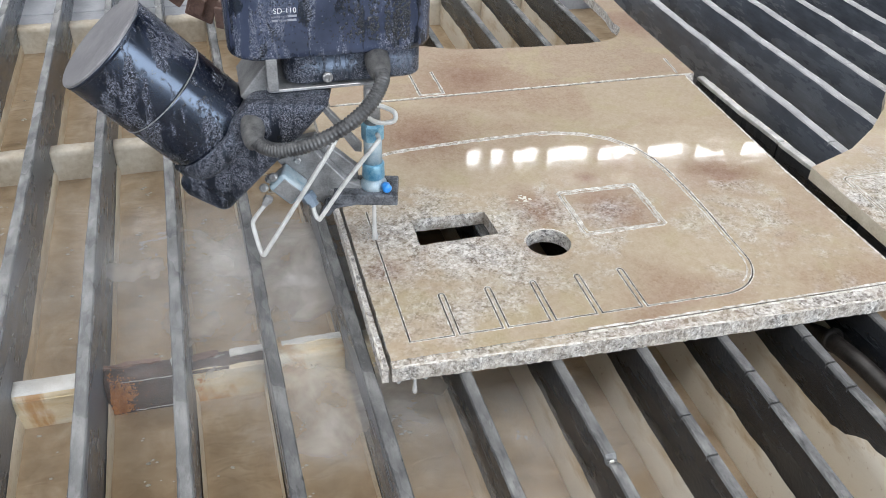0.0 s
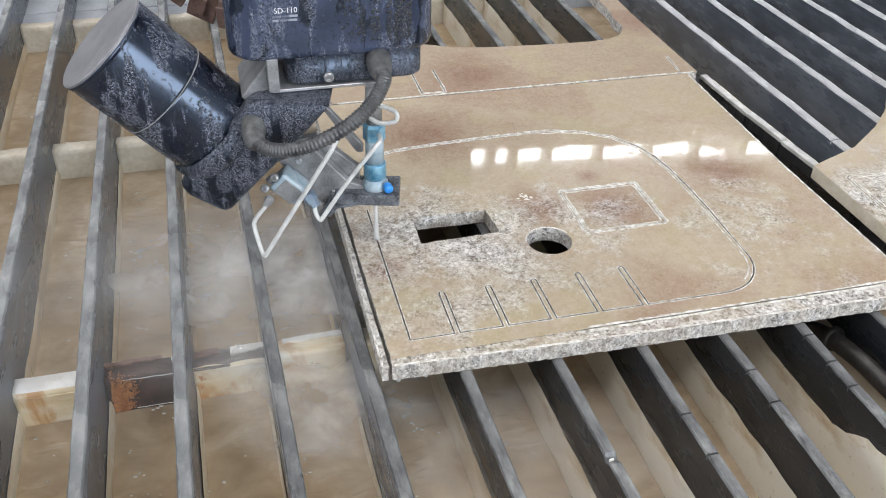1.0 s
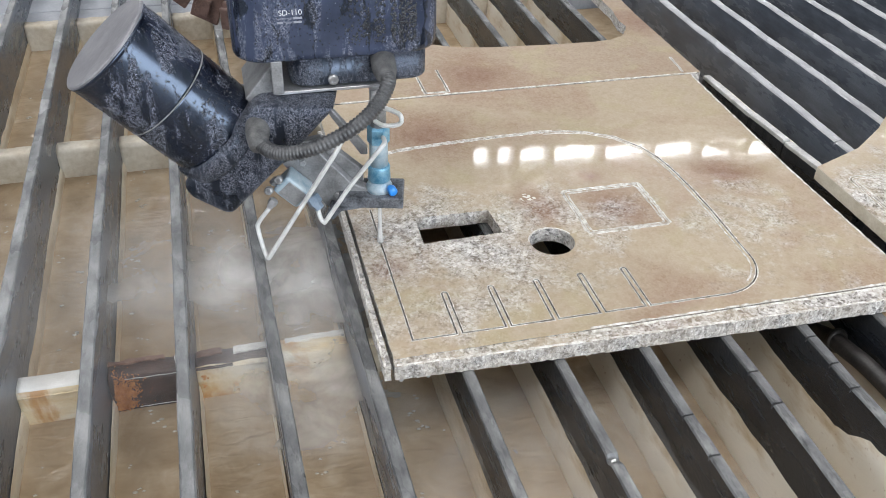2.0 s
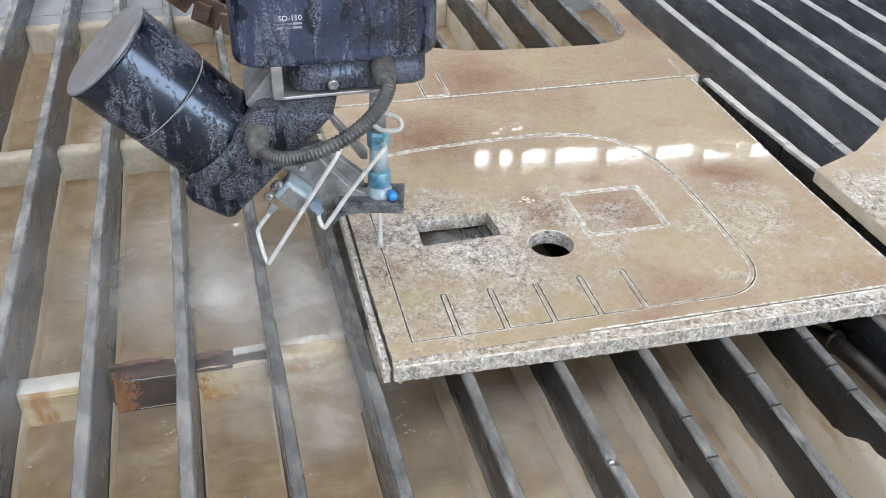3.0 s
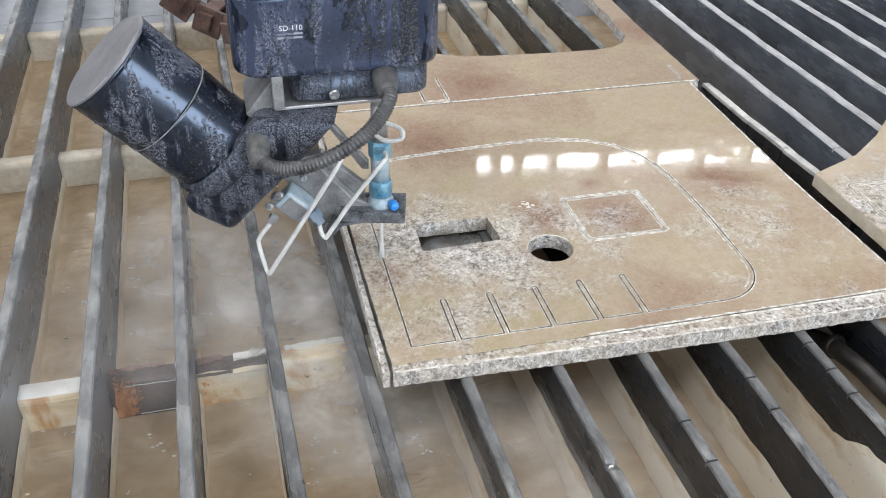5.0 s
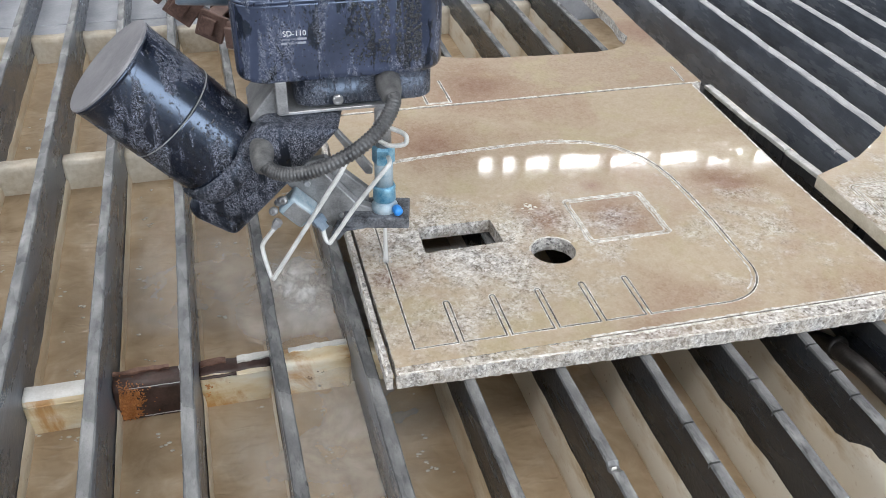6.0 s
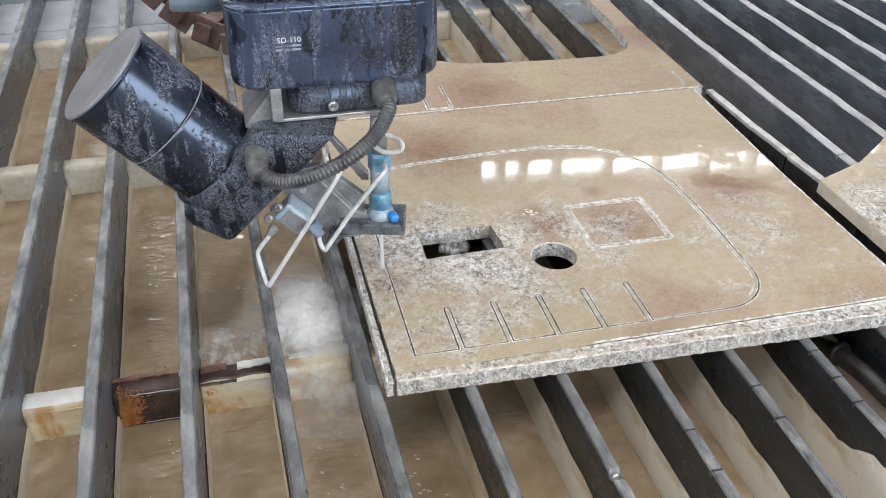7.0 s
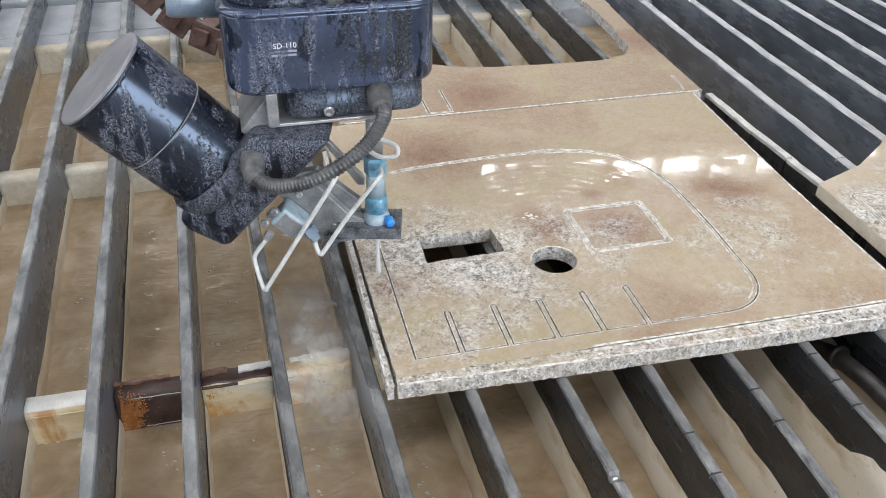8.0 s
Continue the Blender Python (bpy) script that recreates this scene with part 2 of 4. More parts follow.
SLAT_TOP_LIT_RIGHT = slat_top_material("slat_lit_right_edge", (0.30, 0.30, 0.31), (0.40, 0.40, 0.41), (0.50, 0.50, 0.50), 0.15)
SLAT_SHADED, DEPOSIT = slat_side_material("shaded_slat_steel", 0.46), deposit_material("dried_slurry", 0.0)
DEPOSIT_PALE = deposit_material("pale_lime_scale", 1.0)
WATER_MAT = water_material()
BLACK = head_material("black_paint", (0.0065, 0.0078, 0.0135), 0.40, 0.55, 0.23)
BLACK_WET = head_material("black_paint_gritty", (0.006, 0.0066, 0.010), 0.60, 0.50, 0.32)
BLACK_BOX = head_material("blue_black_casing", (0.025, 0.0305, 0.052), 0.38, 0.48, 0.20)
CAP = plain("grey_cap", (0.13, 0.128, 0.14), (0.22, 0.215, 0.23), 0.4, 0, 45)
STEEL = plain("wet_steel", (0.30, 0.30, 0.31), (0.55, 0.55, 0.56), 0.28, 0.6, 80)
DULL = plain("dull_steel_plate", (0.16, 0.16, 0.165), (0.34, 0.34, 0.345), 0.35, 0.3, 90)
TUBE = plain("white_tube", (0.48, 0.48, 0.47), (0.70, 0.70, 0.68), 0.3, 0, 120)
BLUE = plain("blue_anodised", (0.045, 0.20, 0.34), (0.24, 0.43, 0.54), 0.28, 0.3, 150, 0.5)
PALE_BLUE = plain("pale_blue_sleeve", (0.22, 0.33, 0.41), (0.46, 0.53, 0.57), 0.3, 0.1, 150, 0.5)
BLUE_KNOB = plain("blue_plastic", (0.02, 0.20, 0.62), (0.04, 0.28, 0.75), 0.3, 0, 90)
DARK_PIPE = plain("corroded_black_pipe", (0.010, 0.009, 0.009), (0.045, 0.040, 0.037), 0.4, 0, 70, 0.6)
GLAND = plain("gritty_grey_rubber", (0.045, 0.045, 0.047), (0.15, 0.148, 0.146), 0.5, 0, 160, 0.7)
HOSE = plain("grey_black_hose", (0.022, 0.022, 0.025), (0.105, 0.105, 0.107), 0.36, 0, 90)
BLOCK = plain("worn_black_block", (0.014, 0.015, 0.018), (0.19, 0.20, 0.225), 0.25, 0.1, 70, 0.5)
CHAIN = plain("brown_chain_plastic", (0.065, 0.034, 0.027), (0.18, 0.11, 0.09), 0.4, 0, 90)
PIPE_BLUE = plain("blue_grey_pipe", (0.14, 0.19, 0.25), (0.28, 0.34, 0.42), 0.3, 0.1, 70)
CREAM = stained_cream_material()
FAR_CREAM = plain("cream_coating", (0.42, 0.35, 0.25), (0.66, 0.61, 0.52), 0.4, 0, 24, 0.3)
WHITE_TOP = plain("white_scale", (0.60, 0.58, 0.54), (0.80, 0.79, 0.76), 0.5, 0, 60)
BROWN = plain("brown_rusted_steel", (0.020, 0.010, 0.008), (0.075, 0.042, 0.034), 0.35, 0, 60)
RED_BROWN = plain("red_brown_scale", (0.10, 0.045, 0.03), (0.26, 0.15, 0.11), 0.4, 0, 120)
RUST = plain("orange_rust", (0.28, 0.09, 0.02), (0.62, 0.27, 0.085), 0.7, 0, 200, 0.8)
TANK = plain("blue_grey_tank_paint", (0.26, 0.275, 0.31), (0.40, 0.415, 0.45), 0.4, 0, 30)
WALL = plain("hall_wall_paint", (0.40, 0.41, 0.42), (0.48, 0.485, 0.49), 0.7, 0, 3)
ROOF_MAT = plain("roof_sheet", (0.34, 0.35, 0.37), (0.42, 0.43, 0.45), 0.6, 0, 3)
FLOOR_MAT = plain("concrete_floor", (0.20, 0.20, 0.19), (0.30, 0.295, 0.285), 0.7, 0, 4)
LETTER = skin("white_print", (0.75, 0.75, 0.77), 0.5)
DROP = skin("clear_water", (0.030, 0.034, 0.045), 0.08)
DROP.node_tree.nodes["Principled BSDF"].inputs["Transmission Weight"].default_value = 0.25
DROP.node_tree.nodes["Principled BSDF"].inputs["IOR"].default_value = 1.45
DROP.node_tree.nodes["Principled BSDF"].inputs["Specular IOR Level"].default_value = 0.9
JET = skin("white_water", (0.80, 0.80, 0.79), 0.25)
JET.node_tree.nodes["Principled BSDF"].inputs["Alpha"].default_value = 0.42
FOAM = skin("foam_white", (0.62, 0.58, 0.50), 0.2)
FAINT = skin("faint_print", (0.30, 0.31, 0.36), 0.5)
SKYGLOW = skin("bright_sky", (0.95, 0.97, 1.0), 1.0, 0, 14.0)


# ---------------------------------------------------------------- mesh helpers
def finish(bm, name, material, smooth=False):
    me = bpy.data.meshes.new(name)
    bmesh.ops.recalc_face_normals(bm, faces=bm.faces)
    bm.to_mesh(me)
    bm.free()
    for m in (material if isinstance(material, (list, tuple)) else [material]):
        me.materials.append(m)
    if smooth:
        for p in me.polygons:
            p.use_smooth = True
    return me


def part(name, bm, material, parent=None, label="", smooth=False):
    ob = new(name, finish(bm, name, material, smooth))
    if parent is not None:
        ob.parent = parent
    if label:
        tagged(ob, label)
    return ob


def box(bm, lo, hi, bevel=0.0, m=None, segs=2):
    """An axis-aligned block from corner to corner, bevelled, then moved by m."""
    lo, hi = Vector(lo), Vector(hi)
    r = bmesh.ops.create_cube(bm, size=1.0, matrix=Matrix.Translation((lo + hi) / 2) @ Matrix.Diagonal((*(hi - lo), 1)))
    vs = r["verts"]
    if bevel:
        es = list({e for v in vs for e in v.link_edges})
        q = bmesh.ops.bevel(bm, geom=es, offset=bevel, segments=segs, profile=0.5, affect="EDGES")
        vs = list({v for v in vs if v.is_valid} | set(q["verts"]))
    if m is not None:
        bmesh.ops.transform(bm, matrix=m, verts=vs)
    return bm


def lathe(bm, profile, m=None, seg=32, cap=True):
    """Turn (radius, height) pairs round z."""
    rings = []
    for r, z in profile:
        rings.append([bm.verts.new((r * math.cos(2 * math.pi * k / seg), r * math.sin(2 * math.pi * k / seg), z)) for k in range(seg)])
    for a, b in zip(rings, rings[1:]):
        for k in range(seg):
            bm.faces.new((a[k], a[(k + 1) % seg], b[(k + 1) % seg], b[k]))
    if cap:
        bm.faces.new(rings[0][::-1])
        bm.faces.new(rings[-1])
    if m is not None:
        bmesh.ops.transform(bm, matrix=m, verts=[v for ring in rings for v in ring])
    return bm


def along(a, b):
    """A pose at a whose z axis points to b."""
    a, b = Vector(a), Vector(b)
    return Matrix.Translation(a) @ (b - a).to_track_quat("Z", "Y").to_matrix().to_4x4()


def smooth_path(pts, n):
    """n points on a Catmull-Rom curve through pts."""
    pts = [Vector(p) for p in pts]
    pts = [2 * pts[0] - pts[1]] + pts + [2 * pts[-1] - pts[-2]]
    out = []
    for k in range(n):
        s = k / (n - 1) * (len(pts) - 3)
        i = min(int(s), len(pts) - 4)
        t = s - i
        p0, p1, p2, p3 = pts[i:i + 4]
        out.append(0.5 * (2 * p1 + (p2 - p0) * t + (2 * p0 - 5 * p1 + 4 * p2 - p3) * t * t + (3 * p1 - p0 - 3 * p2 + p3) * t ** 3))
    return out


def sweep(bm, pts, radius, seg=14, ridged=0.0):
    """A round tube along pts; ridged: every second ring is wider by that much."""
    rings, side = [], None
    for k, p in enumerate(pts):
        d = (pts[min(k + 1, len(pts) - 1)] - pts[max(k - 1, 0)]).normalized()
        side = (Vector((0.3, 0.9, 0.1)) if side is None else side)
        side = (side - d * side.dot(d)).normalized()
        up = d.cross(side)
        r = radius + (ridged if (k // 2) % 2 else 0.0)
        rings.append([bm.verts.new(p + r * (math.cos(2 * math.pi * j / seg) * side + math.sin(2 * math.pi * j / seg) * up)) for j in range(seg)])
    for a, b in zip(rings, rings[1:]):
        for j in range(seg):
            bm.faces.new((a[j], a[(j + 1) % seg], b[(j + 1) % seg], b[j]))
    bm.faces.new(rings[0][::-1])
    bm.faces.new(rings[-1])
    return bm


def prism(bm, outline, y0, y1, bevel=0.0):
    """An outline in x and z, drawn out from y0 to y1."""
    a = [bm.verts.new((x, y0, z)) for x, z in outline]
    b = [bm.verts.new((x, y1, z)) for x, z in outline]
    n = len(a)
    bm.faces.new(a)
    bm.faces.new(b[::-1])
    for k in range(n):
        bm.faces.new((a[k], b[k], b[(k + 1) % n], a[(k + 1) % n]))
    if bevel:
        bmesh.ops.recalc_face_normals(bm, faces=bm.faces)
        bmesh.ops.bevel(bm, geom=list({e for v in a + b for e in v.link_edges}), offset=bevel, segments=3, profile=0.5, affect="EDGES")
    return bm


def rounded(x0, x1, y0, y1, r, n=6):
    out = []
    for cx, cy, a0 in ((x1 - r, y0 + r, -90), (x1 - r, y1 - r, 0), (x0 + r, y1 - r, 90), (x0 + r, y0 + r, 180)):
        for k in range(n + 1):
            a = radians(a0 + 90 * k / n)
            out.append((cx + r * math.cos(a), cy + r * math.sin(a)))
    return out


def stack(bm, outline, levels):
    """Copies of an outline at (z, inset) levels, joined and capped."""
    cx = sum(p[0] for p in outline) / len(outline)
    cy = sum(p[1] for p in outline) / len(outline)
    w = max(abs(p[0] - cx) for p in outline)
    h = max(abs(p[1] - cy) for p in outline)
    rings = [[bm.verts.new((cx + (x - cx) * (1 - i / w), cy + (y - cy) * (1 - i / h), z)) for x, y in outline] for z, i in levels]
    n = len(outline)
    for a, b in zip(rings, rings[1:]):
        for k in range(n):
            bm.faces.new((a[k], a[(k + 1) % n], b[(k + 1) % n], b[k]))
    bm.faces.new(rings[0][::-1])
    bm.faces.new(rings[-1])
    return bm


def arc(cx, cy, r, a0, a1, n=12):
    return [(cx + r * math.cos(radians(a0 + (a1 - a0) * k / n)), cy + r * math.sin(radians(a0 + (a1 - a0) * k / n))) for k in range(n + 1)]


def offset(path, h):
    """The path moved to its left by h."""
    out = []
    for k, p in enumerate(path):
        a, b = path[max(k - 1, 0)], path[min(k + 1, len(path) - 1)]
        d1 = Vector((p[0] - a[0], p[1] - a[1]))
        d2 = Vector((b[0] - p[0], b[1] - p[1]))
        d1 = d1.normalized() if d1.length > 1e-9 else d2.normalized()
        d2 = d2.normalized() if d2.length > 1e-9 else d1
        n1, n2 = Vector((-d1.y, d1.x)), Vector((-d2.y, d2.x))
        m = (n1 + n2)
        m = m / max(0.5, m.dot(n1)) if m.length > 1e-6 else n1
        out.append((p[0] + m.x * h, p[1] + m.y * h))
    return out


def jagged(pts, step, amp, closed=True):
    """Cut the sides into short steps and jitter them, as on a chipped edge."""
    out = []
    pairs = zip(pts, pts[1:] + (pts[:1] if closed else []))
    for a, b in pairs:
        n = max(1, int(math.dist(a, b) / step))
        for k in range(n):
            t = k / n
            j = amp if k else amp * 0.3
            out.append((a[0] + (b[0] - a[0]) * t + random.uniform(-j, j), a[1] + (b[1] - a[1]) * t + random.uniform(-j, j)))
    return out


def plate(name, outline, holes, z0, z1, materials, parent=None, rough=0.0006):
    """A slab with an outer outline and holes cut right through it: top of the first material, sides of the second."""
    bm = bmesh.new()
    loops = [outline] + holes
    rows = [z1, z1 - 0.0012, (z0 * 2 + z1) / 3, z0] if rough else [z1, z0]
    tops = []
    for loop in loops:
        rings = []
        for k, z in enumerate(rows):
            j = rough if k in (1, 2) else 0.0
            rings.append([bm.verts.new((x + random.uniform(-j, j), y + random.uniform(-j, j), z)) for x, y in loop])
        n = len(loop)
        for a, b in zip(rings, rings[1:]):
            for k in range(n):
                bm.faces.new((a[k], a[(k + 1) % n], b[(k + 1) % n], b[k])).material_index = 1
        tops.append(rings)
    for which, mi in ((0, 0), (-1, 1)):
        edges = []
        for rings in tops:
            ring = rings[which]
            for k in range(len(ring)):
                edges.append(bm.edges.get((ring[k], ring[(k + 1) % len(ring)])))
        made = bmesh.ops.triangle_fill(bm, use_beauty=True, use_dissolve=False, edges=edges)
        for g in made["geom"]:
            if isinstance(g, bmesh.types.BMFace):
                g.material_index = mi
    return part(name, bm, materials, parent)


def kerf_loop(path, h=0.0006):
    return offset(path, h) + offset(path, -h)[::-1]


def lip(bm, path, z, inner=0.00055, width=0.0016, height=0.0008):
    """The narrow chipped, water-beaded rims on both sides of a cut."""
    for s in (1, -1):
        n = len(path)
        wide = [random.uniform(0.35, 1.25) for p in path]
        a, b, c = offset(path, s * inner), offset(path, s * (inner + width * 0.5)), offset(path, s * (inner + width))
        b = [(p[0] + (q[0] - p[0]) * w, p[1] + (q[1] - p[1]) * w) for p, q, w in zip(a, b, wide)]
        c = [(p[0] + (q[0] - p[0]) * w, p[1] + (q[1] - p[1]) * w) for p, q, w in zip(a, c, wide)]
        va = [bm.verts.new((*p, z + 0.0001)) for p in a]
        vb = [bm.verts.new((*p, z + height * random.uniform(0.3, 1.0))) for p in b]
        vc = [bm.verts.new((*p, z - 0.0001)) for p in c]
        for k in range(n - 1):
            bm.faces.new((va[k], va[k + 1], vb[k + 1], vb[k]))
            bm.faces.new((vb[k], vb[k + 1], vc[k + 1], vc[k]))
    return bm


# ---------------------------------------------------------------- hall and tank
def hall():
    x0, x1, y0, y1, z0 = -9.0, 15.0, -9.0, 12.0, -0.9
    bm = bmesh.new()
    box(bm, (x0, y0, z0 - 0.2), (x1, y1, z0))
    tagged(part("floor", bm, FLOOR_MAT), "grey concrete floor of the workshop", "floor", kind="structure")
    for name, lo, hi in (("wall_east", (x1, y0, z0), (x1 + 0.3, y1, ROOF)),):
        bm = bmesh.new()
        box(bm, lo, hi)
        tagged(part(name, bm, WALL), "plain light grey painted workshop wall", "wall", kind="structure")
    bm = bmesh.new()
    box(bm, (x0, y0 - 0.3, 5.4), (x1, y0, ROOF))
    box(bm, (x0, y0 - 0.3, z0), (-0.6, y0, 5.4))
    box(bm, (13.6, y0 - 0.3, z0), (x1, y0, 5.4))
    box(bm, (-0.6, y0 - 0.3, z0), (13.6, y0, 0.4))
    tagged(part("wall_south", bm, WALL), "light grey workshop wall with a wide open doorway", "wall", kind="structure")
    bm = bmesh.new()
    box(bm, (x0 - 0.3, y0, 6.6), (x0, y1, ROOF))
    box(bm, (x0 - 0.3, y0, z0), (x0, y1, 2.6))
    box(bm, (x0 - 0.3, y0, 2.6), (x0, -5.0, 6.6))
    box(bm, (x0 - 0.3, 6.0, 2.6), (x0, y1, 6.6))
    tagged(part("wall_west", bm, WALL), "light grey workshop wall with a long window opening", "wall", kind="structure")
    # north wall with a high band of windows
    wins = [(5.25 + 0.98 * k, 6.13 + 0.98 * k) for k in range(-14, -6)] + [(3.78, 4.08), (4.2, 4.5), (4.62, 5.15)] + [(5.25 + 0.98 * k, 6.13 + 0.98 * k) for k in range(9)]
    bm = bmesh.new()
    last = x0
    for a, b in wins:
        sill = 6.98 + 0.085 * (a - 4.0)
        box(bm, (last, y1, z0), (a, y1 + 0.3, ROOF))
        box(bm, (a, y1, z0), (b, y1 + 0.3, sill))
        box(bm, (a, y1, sill + 0.42), (b, y1 + 0.3, ROOF))
        last = b
    box(bm, (last, y1, z0), (x1, y1 + 0.3, ROOF))
    tagged(part("wall_north", bm, WALL), "light grey workshop wall with a high window band", "wall", kind="structure")
    bm = bmesh.new()
    box(bm, (x0, y1 + 0.6, 3.5), (x1, y1 + 0.65, ROOF))
    tagged(part("backdrop", bm, SKYGLOW), "bright overcast sky behind the high windows", "sky", kind="structure")
    # roof with four openings
    bm = bmesh.new()
    ys = [y0, -5.6 + 0.9, -2.6 + 0.6, 2.6, 5.6, y1]
    xs = [x0, -7.0, -2.0, 0.4, 5.4, x1]
    for i in range(5):
        for j in range(5):
            if i in (1, 3) and j in (1, 3):
                continue
            box(bm, (xs[i], ys[j], ROOF + 0.03), (xs[i + 1], ys[j + 1], ROOF + 0.25))
    tagged(part("ceiling", bm, ROOF_MAT), "grey sheet roof with long skylights", "ceiling", kind="structure")


def tank():
    bm = bmesh.new()
    box(bm, (-0.545, -0.67, WATER - 0.02), (1.05, 0.775, WATER))
    sheet = tagged(part("water", bm, WATER_MAT), "murky tan water rippling in the cutting tank", "water", kind="structure")
    bm = bmesh.new()
    box(bm, (-0.60, -0.72, -0.9), (1.12, -0.64, -0.02), 0.004)
    box(bm, (-0.60, -0.64, -0.9), (-0.52, 1.16, -0.02), 0.004)
    box(bm, (1.04, -0.64, -0.9), (1.12, 1.16, -0.02), 0.004)
    box(bm, (-0.52, 0.785, -0.9), (1.04, 0.820, -0.040), 0.002)
    box(bm, (-0.52, 0.8225, -0.9), (1.04, 0.945, -0.040), 0.002)
    box(bm, (-0.52, 0.948, -0.9), (1.04, 1.08, -0.032), 0.003)
    box(bm, (-0.52, 1.08, -0.9), (1.04, 1.16, -0.02), 0.004)
    tagged(part("tank", bm, TANK), "blue-grey painted steel tank round the water", "tank", kind="structure")
    return sheet


hall()
water = tank()

BED = Matrix.Translation((-0.0019, -0.0082, 0.0080)) @ Matrix.Diagonal((0.9803, 0.9803, 0.9803, 1))   # the bed's own drawing to the world


def settle(ob):
    ob.matrix_basis = BED @ ob.matrix_basis
    return ob


settle(bpy.data.objects["tank"])

# ---------------------------------------------------------------- slats
SLATS = (-0.464, -0.400, -0.336, -0.2718, -0.2105, -0.1495, -0.0886, -0.0285, 0.0345, 0.0990, 0.1618, 0.2245, 0.2855, 0.348, 0.4825, 0.5527, 0.6165, 0.684, 0.751, 0.818, 0.885, 0.952, 1.016)
NICKS = {0.0990: (-0.106,), 0.1618: (-0.084, -0.118), 0.2245: (-0.058, -0.088), 0.2855: (-0.034, -0.062, -0.086), 0.4825: (0.22,)}


def lean(x):
    """How far a slat strays sideways for each metre along the bed."""
    return -0.0235 if x < 0.11 else -0.010 if x < 0.2 else 0.0


def slat(x, seed):
    th = 0.0046 if x < 0.0 else 0.0043 if x < 0.45 else 0.0056
    ys = sorted([*np.arange(-0.62, 1.06, 0.0045), *(c + d for c in NICKS.get(x, ()) for d in (-0.0008, -0.0004, 0.0004, 0.0008))])
    thing = new("slat")
    thing.location = (x, 0.0, 0.0)
    tagged(thing, "worn dark steel slat of the cutting bed", "slat", "slats of the bed")
    bm = bmesh.new()
    prof = [(-th, -0.105), (-th, -0.050), (-th, -0.012), (-th * 0.97, -0.0014), (-th * 0.76, 0.0), (th * 0.76, 0.0), (th * 0.97, -0.0014), (th, -0.012), (th, -0.050), (th, -0.105)]
    rings = []
    for y in ys:
        sway = lean(x) * y + 0.0012 * noise.noise((seed * 3.1, y * 3.0, 0.0))
        lift = -0.0012 + 0.0011 * noise.noise((seed * 7.7, y * 22.0, 1.0))
        dip = sum(0.0030 for c in NICKS.get(x, ()) if abs(y - c) < (0.0030 if x == 0.0990 else 0.0005))
        swell = 0.10 * noise.noise((seed * 5.3, y * 30.0, 2.0)) + 0.05 * noise.noise((seed, y * 160.0, 3.0))
        ring = []
        for k, (px, pz) in enumerate(prof):
            on_top = 3 <= k <= 6
            ring.append(bm.verts.new((px * (1 + (swell if on_top else 0.3 * swell)) + sway, y, pz + (lift - dip if on_top else 0.0))))
        rings.append(ring)
    for a, b in zip(rings, rings[1:]):
        for k in range(len(prof) - 1):
            if not 3 <= k <= 5:
                bm.faces.new((a[k], b[k], b[k + 1], a[k + 1]))
    edge_bm = bmesh.new()
    tops = [[edge_bm.verts.new(v.co) for v in ring[3:7]] for ring in rings]
    for a, b in zip(tops, tops[1:]):
        for k in range(3):
            edge_bm.faces.new((a[k], b[k], b[k + 1], a[k + 1]))
    # side tone by place: the middle slats have the slabs' shade in their colour
    part("strip", bm, SLAT_LIT_LEFT if x < 0.0 else SLAT_SHADED if x < 0.45 else SLAT_LIT_RIGHT, thing)
    # scuffed top, coloured paler than the sides as if lit from above
    part("worn_edge", edge_bm, SLAT_TOP_LIT_LEFT if x < -0.1 else SLAT_TOP if x < 0.45 else SLAT_TOP_LIT_RIGHT, thing, "worn top edge, painted lit")
    if x == 0.0990:
        bm = bmesh.new()
        stack(bm, jagged([(-0.0026, -0.1078), (0.0010, -0.1074), (0.0014, -0.1058), (-0.0012, -0.1060)], 0.0012, 0.0004), [(-0.006, 0.0), (-0.0030, 0.0), (-0.0024, 0.0006)])
        chip = part("lime_chip", bm, WHITE_TOP, thing, "white lime chip in a notch")
        chip.location.x = lean(x) * -0.1065
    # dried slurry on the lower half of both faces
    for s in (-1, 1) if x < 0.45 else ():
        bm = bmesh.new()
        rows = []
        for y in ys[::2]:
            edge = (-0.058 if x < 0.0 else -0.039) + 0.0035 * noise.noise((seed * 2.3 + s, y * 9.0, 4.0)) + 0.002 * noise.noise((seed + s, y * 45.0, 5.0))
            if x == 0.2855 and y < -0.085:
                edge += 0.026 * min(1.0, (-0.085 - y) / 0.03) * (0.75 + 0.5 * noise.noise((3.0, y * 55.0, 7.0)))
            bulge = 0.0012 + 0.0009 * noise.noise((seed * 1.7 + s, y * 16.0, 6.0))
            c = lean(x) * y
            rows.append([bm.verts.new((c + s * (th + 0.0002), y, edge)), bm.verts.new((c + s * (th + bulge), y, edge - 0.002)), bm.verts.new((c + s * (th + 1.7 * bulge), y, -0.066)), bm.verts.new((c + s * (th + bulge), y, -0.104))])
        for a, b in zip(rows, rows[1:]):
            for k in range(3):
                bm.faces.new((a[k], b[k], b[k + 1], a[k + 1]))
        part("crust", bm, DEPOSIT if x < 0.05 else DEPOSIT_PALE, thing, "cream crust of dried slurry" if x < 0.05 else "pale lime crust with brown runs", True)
    return thing


for i, x in enumerate(SLATS):
    settle(slat(x, i + 1.0))


